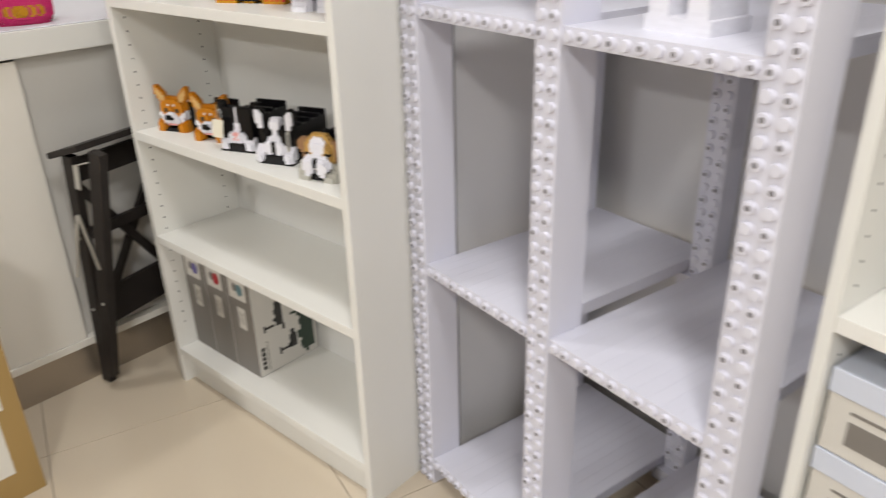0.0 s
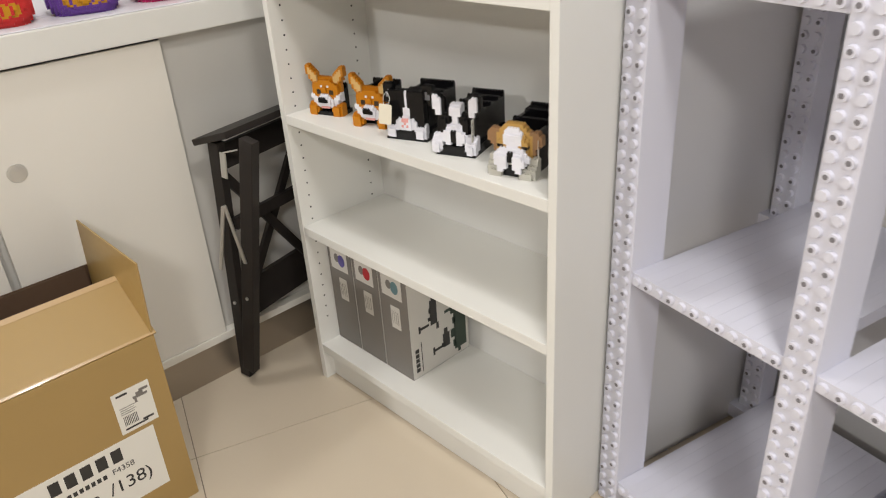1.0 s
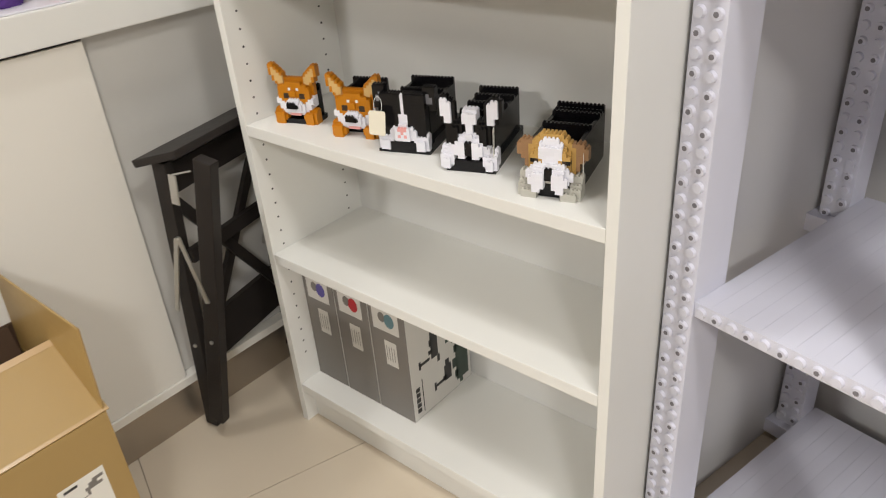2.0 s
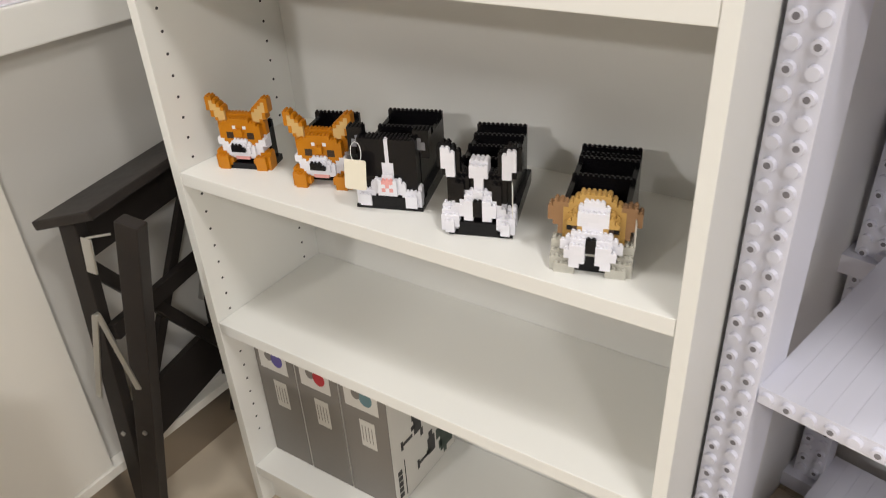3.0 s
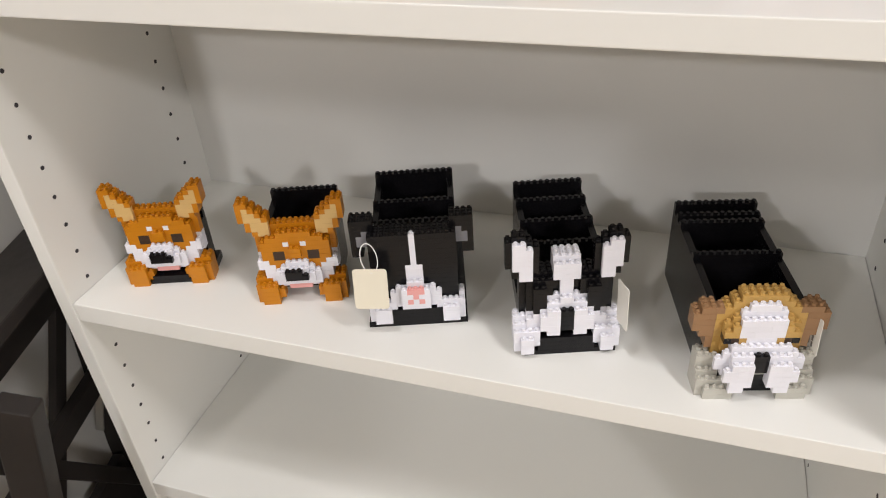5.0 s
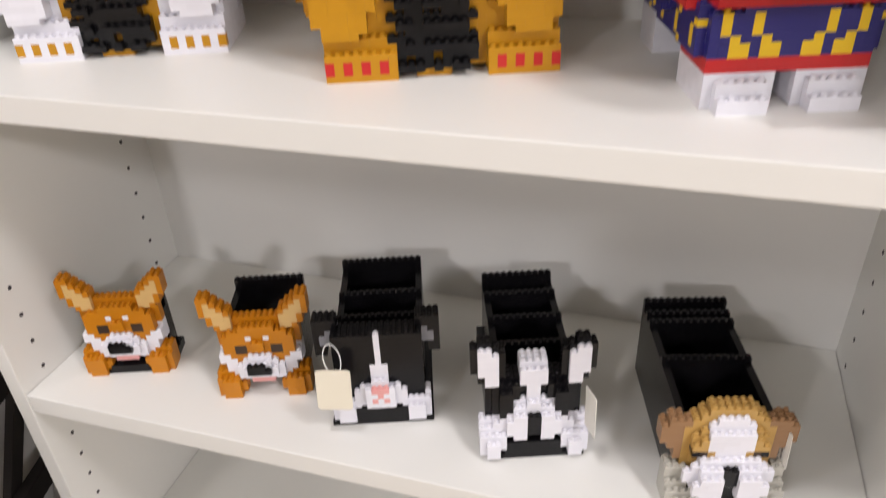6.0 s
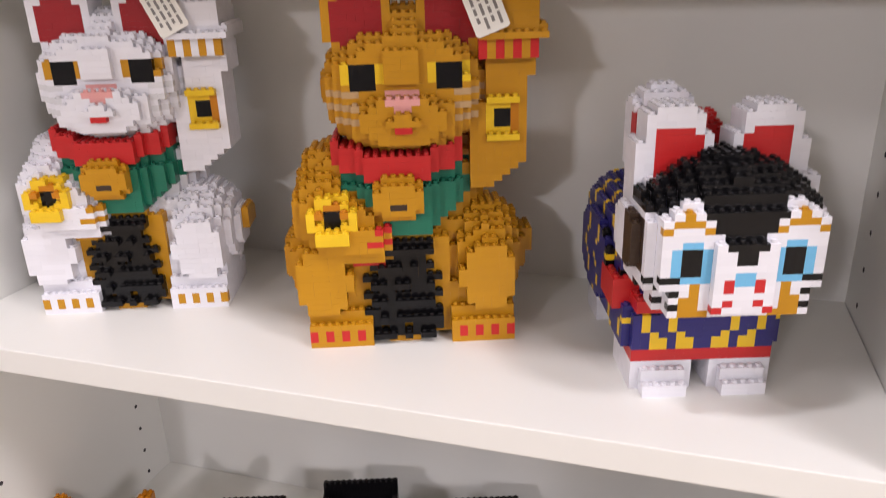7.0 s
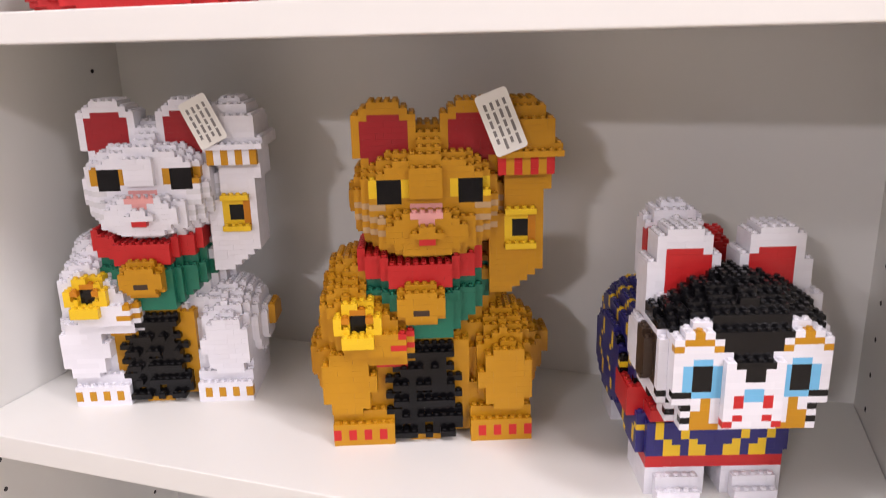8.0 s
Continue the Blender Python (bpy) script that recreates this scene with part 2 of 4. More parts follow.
def bookcase(m, shelves, label):
    t = thing("bookcase", m, label, "bookcase")
    slab("side_panel", t, MELAMINE, 0, PANEL, 0, BD, 0, BH)
    slab("side_panel", t, MELAMINE, BW - PANEL, BW, 0, BD, 0, BH)
    slab("top_panel", t, MELAMINE, PANEL, BW - PANEL, 0.001, BD, BH - 0.02, BH)
    slab("back_panel", t, BACKBOARD, PANEL, BW - PANEL, 0.263, 0.268, 0.03, BH - 0.02, 0.0003)
    slab("plinth", t, MELAMINE, PANEL, BW - PANEL, 0.03, 0.048, 0, shelves[0] - 0.028)
    for z in shelves:
        slab("shelf", t, MELAMINE, PANEL + 0.0005, BW - PANEL - 0.0005, 0.001, 0.2625, z - 0.0225, z, 0.0012)
    for x in (PANEL, BW - PANEL):
        for y in (0.031, 0.223):
            # Flat dark discs paint the shade of the small pin holes.
            bm = bmesh.new()
            for n in range(52):
                z = 0.190 + 0.032 * n
                if min(abs(z - s + 0.011) for s in shelves) > 0.016:
                    bmesh.ops.create_cone(bm, cap_ends=True, segments=10, radius1=0.0023, radius2=0.0023, depth=0.0006, matrix=pose(x, y, z, 0, 90, 0))
            tagged(part("pin_hole_strip", bm, RECESS_SHADE, t, "column of small dark shelf-pin holes"), kind="stuff")
    return t


case = bookcase(pose(0, 0, 0), SHELVES, "white melamine bookcase with six shelves, mostly empty")
right_case = bookcase(RACK_AT @ pose(0.818, 0.06, 0), (0.1145, 0.483, 0.80, 1.13, 1.45), "white melamine bookcase with stacked product boxes")


# ---- counter cabinet ----
def cabinet():
    t = thing("counter_cabinet", pose(0, 0, 0), "cream counter cabinet with sliding doors and steel plinth", "cabinet")
    slab("worktop", t, MELAMINE, -0.78, -0.185, -1.9, 0.296, 0.933, 0.995, 0.003, "thick white worktop")
    slab("worktop_sheet", t, PL["w"], -0.775, -0.195, -1.88, 0.29, 0.9955, 0.9985, 0.0008, "thin clear acrylic cover sheet")
    slab("body", t, CABINET_SHADED, -0.76, -0.243, -1.88, 0.29, 0.134, 0.932)
    # Dark strip that paints the shadow gap between worktop and front doors.
    slab("top_track", t, RECESS_SHADE, -0.223, -0.206, -1.88, -0.157, 0.9265, 0.9325, 0, "dark recessed door track")
    slab("bottom_rail", t, CABINET, -0.243, -0.196, -1.88, 0.29, 0.118, 0.139)
    slab("plinth", t, STEEL, -0.72, -0.214, -1.88, 0.29, 0.0, 0.117, 0.001, "brownish brushed steel plinth")
    for a, b, x in ((-0.62, 0.285, -0.224), (-0.587, -0.157, -0.202), (-1.06, -0.607, -0.202)):
        d = slab("sliding_door", t, CABINET if x > -0.21 else CABINET_SHADED, x - 0.016, x, a, b, 0.14, 0.926 if x > -0.21 else 0.9325, 0.0015)
        if x > -0.21:
            bm = bmesh.new()
            yc = a + 0.066 if a > -0.9 else a + 0.39
            bmesh.ops.create_cone(bm, cap_ends=True, segments=32, radius1=0.021, radius2=0.0195, depth=0.0024, matrix=pose(x + 0.0006, yc, 0.722, 0, 90, 0))
            bmesh.ops.create_cone(bm, cap_ends=True, segments=32, radius1=0.016, radius2=0.0155, depth=0.0016, matrix=pose(x + 0.0018, yc, 0.722, 0, 90, 0))
            part("finger_pull", bm, CHROME, d, "round steel finger pull")
    return t


cabinet()


# ---- plastic brick rack ----
def rack():
    p = 0.026
    t = thing("display_rack", RACK_AT, "lilac-white display rack built of giant studded bricks", "rack")
    stud_me, hole_me = bmesh.new(), bmesh.new()
    for bm in (stud_me, hole_me):
        bmesh.ops.create_cone(bm, cap_ends=True, segments=14, radius1=0.0086, radius2=0.0074, depth=0.006, matrix=pose(0, -0.003, 0, 90))
    # A thin grey disc paints the shade inside a hollow stud.
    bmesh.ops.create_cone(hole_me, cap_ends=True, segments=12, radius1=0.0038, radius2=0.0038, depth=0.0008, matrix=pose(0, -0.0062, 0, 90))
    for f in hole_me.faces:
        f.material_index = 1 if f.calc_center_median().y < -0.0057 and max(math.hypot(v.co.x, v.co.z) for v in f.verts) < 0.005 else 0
    data = []
    for bm in (stud_me, hole_me):
        me = bpy.data.meshes.new("stud")
        bm.to_mesh(me)
        bm.free()
        me.materials.append(RACKWHITE)
        me.materials.append(STUD_SHADE)
        data.append(me)

    bm = box(bmesh.new(), -p / 2 + 0.0001, p / 2 - 0.0001, -0.248, 0.248, -0.002, 0.002, None, 0, 0.00012)
    plank = bpy.data.meshes.new("plank")
    bm.to_mesh(plank)
    bm.free()
    plank.materials.append(RACKWHITE)

    def stud(parent, x, y, z, hollow):
        ob = new("stud", data[hollow])
        ob.parent = parent
        ob.location = (x, y, z)

    tops = (0.0735, 0.581, 1.0925)
    for col in (0, 14, 28):
        x = col * p
        for y0, deep, front in ((0, 3 * p, True), (0.44, 2 * p, False)):
            post = slab("post", t, RACKWHITE, x, x + 2 * p, y0, y0 + deep, 0, 1.92, 0.0012)
            for n in range(60 if front else 50):
                for c in (0, 1):
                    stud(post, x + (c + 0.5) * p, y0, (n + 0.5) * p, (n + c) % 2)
            for z in () if front else tops[:3]:
                slab("bracket", t, RACKWHITE, x - 0.012, x + 2 * p + 0.012, y0 + (0.012 if front else -0.02), y0 + deep * 0.8, z - 0.062, z - 0.0275, 0.001)
    for bay in (2, 16):
        for z in tops:
            s = slab("rack_shelf", t, RACKWHITE, bay * p + 0.0005, (bay + 12) * p - 0.0005, 0.004, 0.50, z - p, z - 0.004, 0.0008)
            for n in range(12):
                ob = new("plank", plank)
                ob.parent = s
                ob.location = ((bay + n + 0.5) * p, 0.252, z - 0.002)
            if z < 1.5:
                for n in range(12):
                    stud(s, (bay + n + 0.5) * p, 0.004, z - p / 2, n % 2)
    return t


rack()


# ---- step ladder ----
def ladder():
    t = thing("step_ladder", pose(-0.054, -0.124, 0, 0, 0, 14), "dark-stained wooden folding step ladder standing folded beside the bookcase", "step ladder")
    far = 0.30
    for y, n in ((0, 0), (far, 1)):
        part("rear_leg", bar(bmesh.new(), (-0.112, y + 0.012, 0.004), (-0.045, y + 0.012, 0.70), 0.034, 0.022, (0, 1, 0)), DARKWOOD, t)
        part("front_leg", bar(bmesh.new(), (-0.062, y - 0.013, 0.055), (0.096, y - 0.013, 0.73), 0.039, 0.024, (0, 1, 0)), DARKWOOD, t)
        hb = bmesh.new()
        bar(hb, (-0.022, y - 0.002, 0.615), (-0.012, y - 0.002, 0.68), 0.02, 0.003)
        bar(hb, (-0.012, y - 0.002, 0.68), (0.04, y - 0.002, 0.695), 0.004, 0.003)
        part("hinge_plate", hb, CHROME, t, "zinc hinge plate")
        for a, b in (((-0.020, 0.551), (-0.078, 0.367)), ((-0.014, 0.556), (0.018, 0.407))):
            part("folding_stay", bar(bmesh.new(), (a[0], y - 0.0265, a[1]), (b[0], y - 0.0265, b[1]), 0.012, 0.003, bevel=0.001), CHROME, t, "zinc folding stay")
        for x, z, near in ((-0.07, 0.47, -0.002), (-0.088, 0.25, -0.002), (-0.018, 0.551, -0.029), (-0.004, 0.30, -0.028)):
            part("bolt", rod(bmesh.new(), (x, y + near, z), (x, y + near + 0.008, z), 0.0045), CHROME, t)
    top = box(bmesh.new(), -0.062, 0.062, -0.02, far + 0.03, -0.008, 0.008, pose(-0.028, 0, 0.716, 0, -16, 0), 0, 0.003)
    part("top_step", top, DARKWOOD, t)
    part("apron", bar(bmesh.new(), (-0.05, 0.012, 0.655), (-0.05, far - 0.012, 0.655), 0.06, 0.018, (1, 0, 0.1)), DARKWOOD, t)
    for z, w, x in ((0.485, 0.03, -0.04), (0.245, 0.10, -0.075)):
        part("rung", bar(bmesh.new(), (x, 0.012, z), (x, far - 0.012, z), w, 0.018, (1, 0, 0.1)), DARKWOOD, t)
    for a, b in (((0.012, 0.235), (far - 0.012, 0.62)), ((0.012, 0.62), (far - 0.012, 0.235))):
        part("cross_brace", bar(bmesh.new(), (-0.06 + 0.01 * (a[1] > 0.4), a[0], a[1]), (-0.06 + 0.01 * (a[1] > 0.4), b[0], b[1]), 0.024, 0.012, (1, 0, 0)), DARKWOOD, t)
    return t


ladder()


# ---- cardboard carton ----
TAPE = surface("clear_packing_tape", (0.50, 0.34, 0.17), 0.25, vary=0.05, coat=0.3)


def carton():
    t = thing("cardboard_box", pose(0, 0, 0), "brown corrugated cardboard box with open flaps and paper labels", "box")
    x0, x1, y0, y1, h, th = -0.178, 0.138, -0.98, -0.452, 0.434, 0.005
    slab("side", t, CARD_SHADED, x0, x0 + th, y0, y1, 0, h + 0.052, 0.0015)
    for a in ((x1 - th, x1, y0, y1, 0, h), (x0 + th, x1 - th, y0, y0 + th, 0, h), (x0 + th, x1 - th, y1 - th, y1, 0, h)):
        slab("side", t, CARD, *a, 0.0015)
    slab("bottom", t, CARD_SHADED, x0 + th, x1 - th, y0 + th, y1 - th, 0.001, 0.006, 0.0)
    flap = part("flap", box(bmesh.new(), -0.162, 0, y0 + 0.01, y1 + 0.006, -0.002, 0.002, pose(x1 - 0.002, 0, h + 0.001, 0, 30, 0), 0, 0.0012), CARD, t)
    part("flap", box(bmesh.new(), x0 + 0.004, x1 - 0.004, -0.002, 0.002, 0, 0.16, pose(0, y1 - 0.002, h + 0.001, -3, 0, 0), 0, 0.0012), CARD, t)
    part("flap", box(bmesh.new(), x0 + 0.004, x1 - 0.004, -0.002, 0.002, 0, 0.16, pose(0, y0 + 0.002, h + 0.001, 60, 0, 0), 0, 0.0012), CARD, t)
    part("flap", box(bmesh.new(), 0, 0.004, y0 + 0.01, y1 - 0.01, -0.13, 0, pose(x0 + 0.006, 0, h + 0.05, 0, -12, 0), 0, 0.0012), CARD_SHADED, t)
    tape = box(bmesh.new(), -0.006, 0, y0 + 0.01, y1 + 0.004, 0.0022, 0.0025, pose(x1 - 0.002, 0, h + 0.001, 0, 30, 0))
    part("tape", tape, TAPE, t, "glossy clear packing tape")
    part("tape", box(bmesh.new(), -0.163, -0.15, y0 + 0.012, y1 + 0.007, 0.0022, 0.0025, pose(x1 - 0.002, 0, h + 0.001, 0, 30, 0)), TAPE, t, "glossy clear packing tape")
    # the two labels on the front face, which looks along +x
    on = Matrix(((0, 0, 1, x1), (1, 0, 0, 0), (0, 1, 0, 0), (0, 0, 0, 1)))
    big = slab("sheet_label", t, PAPER, -0.86, -0.505, 0.075, 0.235, 0.0002, 0.0008, 0, "white paper order sheet", on)
    small = slab("product_label", t, PAPER, -0.567, -0.489, 0.245, 0.345, 0.0002, 0.0008, 0, "small white barcode label", on)

    def ink(parent, a, b, c, d, mat=INK):
        slab("print_bar", parent, mat, a, b, c, d, 0.0009, 0.0012, 0, "", on)

    for n in range(5):
        ink(big, -0.725 + n * 0.031, -0.704 + n * 0.031, 0.19, 0.222)
    for n in range(7):
        ink(big, -0.70 + n * 0.012, -0.692 + n * 0.012, 0.165, 0.176)
    lettering("F4358", 0.019, big, INK, on @ pose(-0.585, 0.166, 0.0011))
    lettering("/138)", 0.044, big, INK, on @ pose(-0.578, 0.117, 0.0011))
    lettering("50", 0.03, big, INK, on @ pose(-0.66, 0.118, 0.0011))
    lettering("OX", 0.04, big, INK, on @ pose(-0.72, 0.085, 0.0011))
    for n in range(9):
        ink(small, -0.556 + n * 0.0033, -0.5545 + n * 0.0033, 0.262, 0.285)
    ink(small, -0.558, -0.535, 0.334, 0.339)
    ink(small, -0.558, -0.51, 0.252, 0.256)
    ink(small, -0.52, -0.497, 0.257, 0.262)
    for n in range(4):
        ink(small, -0.558, -0.53 + 0.004 * (n % 2), 0.290 + n * 0.005, 0.2915 + n * 0.005, GREYCARD)
    vb = bmesh.new()
    for a, b, c, d in ((-0.527, -0.497, 0.315, 0.321), (-0.52, -0.505, 0.321, 0.328), (-0.512, -0.493, 0.327, 0.333), (-0.525, -0.52, 0.305, 0.315)):
        box(vb, a, b, c, d, 0.0009, 0.0011, on)
    part("printed_picture", vb, GREYCARD, small)
    return t


carton()


# ---- grey product boxes on the lowest shelf ----
PRINTS = ((0.10, 0.08, 0.30), (0.45, 0.03, 0.04), (0.12, 0.22, 0.25))


def product_box(n, x0, x1):
    t = thing("product_box", pose(x0, 0.058, SHELVES[0]), "grey and white printed product box standing upright", "box", "boxes on the lowest shelf")
    w, d, h = x1 - x0, 0.196, 0.303
    bm = box(bmesh.new(), 0.0008, w - 0.0008, 0, d, 0.0005, h, None, 1, 0.001)
    for f in bm.faces:
        if f.normal.y < -0.9:
            f.material_index = 0
    part("carton_body", bm, [GREYCARD, WHITECARD], t)
    slab("front_sticker", t, WHITECARD, 0.012, w - 0.018, -0.0006, -0.0001, h - 0.082, h - 0.012, 0)
    colour = surface("sticker_print", PRINTS[n], 0.4, vary=0.1)
    bm = bmesh.new()
    bmesh.ops.create_cone(bm, cap_ends=True, segments=20, radius1=0.017, radius2=0.017, depth=0.0006, matrix=pose(w * 0.58, -0.0009, h - 0.052, 90) @ Matrix.Diagonal((0.8, 1, 1, 1)))
    part("sticker_print", bm, colour, t)
    bm = bmesh.new()
    bmesh.ops.create_cone(bm, cap_ends=True, segments=16, radius1=0.012, radius2=0.012, depth=0.0006, matrix=pose(w * 0.38, -0.0009, h - 0.048, 90) @ Matrix.Diagonal((0.8, 1, 1, 1)))
    part("sticker_print", bm, GREYCARD, t)
    slab("barcode_sticker", t, WHITECARD, w * 0.38, w * 0.70, -0.0006, -0.0001, h - 0.168, h - 0.105, 0)
    for q in range(4):
        slab("print_bar", t, GREYCARD, w * 0.42 + q * 0.007, w * 0.42 + q * 0.007 + 0.0014, -0.0009, -0.0006, h - 0.155, h - 0.118, 0)
    # side print: castle silhouettes and lines on the face that looks along +x
    on = Matrix(((0, 0, 1, w - 0.0006), (1, 0, 0, 0), (0, 1, 0, 0), (0, 0, 0, 1)))
    if n == 2:
        def side(a, b, c, e, mat):
            slab("side_print", t, mat, a, b, c, e, 0.0001, 0.0006, 0, "", on)
        for a, b, c, e in ((0.068, 0.09, 0.13, 0.20), (0.073, 0.082, 0.20, 0.212), (0.06, 0.072, 0.145, 0.155), (0.064, 0.07, 0.165, 0.18), (0.03, 0.062, 0.132, 0.139), (0.028, 0.034, 0.125, 0.145), (0.086, 0.094, 0.112, 0.13)):
            side(a, b, c, e, INK)
        for a, b, c, e in ((0.105, 0.128, 0.045, 0.085), (0.11, 0.122, 0.085, 0.1), (0.075, 0.105, 0.048, 0.055), (0.07, 0.076, 0.04, 0.062), (0.10, 0.112, 0.05, 0.06)):
            side(a, b, c, e, INK)
        for a, b, c, e in ((0.145, 0.186, 0.02, 0.17), (0.135, 0.145, 0.13, 0.15), (0.14, 0.15, 0.10, 0.118), (0.133, 0.147, 0.06, 0.085), (0.14, 0.15, 0.03, 0.05), (0.155, 0.165, 0.008, 0.02), (0.115, 0.14, 0.142, 0.15), (0.15, 0.175, 0.17, 0.182)):
            side(a, b, c, e, DARKGREEN)
        for q in range(5):
            side(0.012, 0.024, 0.018 + q * 0.014, 0.029 + q * 0.014, INK)
        side(0.032, 0.034, 0.012, 0.10, INK)
    return t


for n, (a, b) in enumerate(((0.021, 0.119), (0.121, 0.22), (0.2225, 0.325))):
    product_box(n, a, b)


# ---- lucky cats built of small bricks ----
def lucky_cat(main, eye, toe, claw, cheek):
    V = {}
    # trunk, haunches, legs and feet
    blob(V, -0.5, 10.0, 13, 11.8, 7.8, 14, main)
    blob(V, -0.5, 10.0, 24, 10.2, 7.0, 13, main)
    blob(V, -9.5, 8.5, 25.5, 4.2, 5.5, 7.5, main)
    for s in (-1, 1):
        blob(V, s * 10.1 - 0.5, 8.0, 13.5, 5.4, 7.4, 9.0, main)
        for i in range(-16, 16):
            for k in range(5, 19):
                if abs((i + 1 - s * 10.3) / 3.4) ** 2.6 + abs((k + 0.5 - 11.5) / 5.4) ** 2.6 < 1:
                    fill(V, i, i, 0, 6, k, k, main)
    fill(V, 5, 12, 1, 9, 4, 5, main, True)
    fill(V, 4, 12, 2, 10, 6, 9, main, True)
    fill(V, 5, 12, 0, 12, 0, 3, main, True)
    for i in (6, 8, 10, 12):
        face_paint(V, i, i, 1, 2, toe, 0, True)
    # gold plate with dark bars
    fill(V, -7, 4, 2, 6, 1, 17, "g")
    fill(V, -5, 2, 2, 6, 18, 19, "g")
    fill(V, -3, 0, 1, 4, 0, 1, "g")
    rng = random.Random(5)
    bars = ("-33333333-", "33-33-3333", "33333-3333", "-333333333", "3333333333", "--3333333-", "-33333333-", "3333333333", "--33--333-", "-33333333-", "3333333333", "--333333--", "-33333333-", "33333333--", "---33333--", "---333333-", "----33333-")
    for n, row in enumerate(bars):
        for c, mark in enumerate(row):
            if mark == "3":
                fill(V, -6 + c, -6 + c, 0 if n % 3 == 0 and rng.random() < 0.8 else 1, 2, 1 + n, 1 + n, "k")
    # head with muzzle
    blob(V, -0.8, 9.5, 41.5, 9.8, 10.0, 10.5, main, 2.3)
    blob(V, -0.8, 10, 46, 8.6, 7.5, 8.0, main, 2.3)
    for q in [q for q in V if q[1] < 2 and q[2] > 32]:
        del V[q]
    blob(V, -1, 2.4, 37.5, 6.3, 3.0, 4.0, main, 2.3)
    fill(V, -3, 0, 1, 4, 43, 47, main)
    # ears
    ear = ["..MMMM..", ".MMMMMM.", "MMeeeeMM", "MeeeeeeM", "MeeeeeeM", "MeeeeeeM", "MeeeeeeM", "MeeeeeeM", "MeeeeeeM", ".MeeeeeM", ".MMeeeeM", "..MMMMMM"]
    for n, row in enumerate(ear):
        k = 57 - n
        for c, colour in enumerate(row):
            for i in (-10 + c, 8 - c) if colour != "." else ():
                for j in range(5, 10):
                    V[i, j, k] = main
                for j in range(0, 5):
                    if k > 49:
                        V.pop((i, j, k), None)
                if colour == "e":
                    V[i, 5, k] = "e"
    # features
    for a in (-8, 2):
        face_paint(V, a, a + 4, 43, 45, eye)
        face_paint(V, a + 1, a + 3, 42, 45, "k")
    face_paint(V, -3, 0, 40, 41, "p")
    face_paint(V, -2, -1, 39, 39, "p")
    face_paint(V, -2, -1, 36, 36, "r")
    for k in (37, 39, 41):
        face_paint(V, -10 + (k == 37), -7, k, k, cheek, 0)
        face_paint(V, 5, 8 - (k == 37), k, k, cheek, 0)
    # the head sits one column off the middle of the body
    head = {q: V.pop(q) for q in list(V) if q[2] > 31}
    V.update({(i + 1, j, k): c for (i, j, k), c in head.items()})
    # collar and bib hang straight down, column by column
    for i in range(-10, 8):
        x = abs(i + 1.5) - 0.5
        j0 = round(0.6 + x * x / 13)
        lo = 28 + (x > 3) + (x > 6)
        if x < 8:
            fill(V, i, i, j0, j0 + 6, lo, lo + 3, "r")
        for k in range(19 + max(0, int(x) - 3), lo):
            fill(V, i, i, j0 + (k > 26), j0 + 7, k, k, "n")
            for j in range(-2, j0 + (k > 26) if x < 7 else 0):
                V.pop((i, j, k), None)
    blob(V, -1.0, 0.6, 25.5, 3.3, 2.0, 3.6, "g", 2.0)
    face_paint(V, -2, -1, 24, 24, "d")
    # lowered paw with ring and claws
    blob(V, -10.5, 5.0, 22, 3.9, 4.8, 7.0, main)
    for k in range(14, 26):
        right = (-4, -3, -3, -3, -3, -3, -3, -4, -4, -5, -6, -7)[k - 14]
        left = (-8, -9, -10, -11, -12, -12, -12, -12, -12, -12, -11, -10)[k - 14]
        near = (1, 0, 0, -1, -1, -1, -1, 0, 0, 0, 1, 2)[k - 14]
        fill(V, left, right, near + 1, 6, k, k, main)
        fill(V, left + 1, right - 1, near, near, k, k, main)
    for da in range(-3, 3):
        for dk in range(-4, 5):
            q = math.hypot(da + 0.5, dk * 0.74)
            if q < 2.9:
                face_paint(V, -9 + da, -9 + da, 22 + dk, 22 + dk, "k" if q < 1.5 else "o" if q < 2.0 and dk > 0 else "y", 1 if q > 1.5 else 0)
    face_paint(V, -4, -3, 20, 20, claw)
    face_paint(V, -5, -3, 18, 18, claw)
    face_paint(V, -8, -4, 14, 14, claw)
    # raised arm
    for k in range(25, 48):
        right = 15 if k > 42 else min(14, 10 + (k - 25))
        left = 10 if k > 38 else 8
        fill(V, left, right, 5, 11, k, k, main)
    for k in range(49, 58):
        r = math.sqrt(max(0.0, 1 - ((k - 49) / 8.6) ** 2))
        for i in range(9, 19):
            if abs(i + 0.5 - 12.6) < 4.0 * r:
                fill(V, i, i, round(7 - 4.5 * r), round(8 + 4 * r), k, k, main)
    fill(V, 9, 15, 3, 10, 46, 48, main)
    for i in (9, 11, 13, 15):
        face_paint(V, i, i, 46, 48, toe)
    for da in range(-3, 3):
        for dk in range(-4, 5):
            q = max(abs(da + 0.5), abs(dk) * 0.74)
            if q < 2.3:
                face_paint(V, 12 + da, 12 + da, 36 + dk, 36 + dk, "k" if q < 1.0 else "y" if da < 1 or abs(dk) > 2 else "o", 1 if q > 1.9 else 0)
    # disc on the far haunch
    for k in range(13, 20):
        for j in range(6, 12):
            if (15, j, k) not in V and (14, j, k) in V:
                V[15, j, k] = "g"
    return V


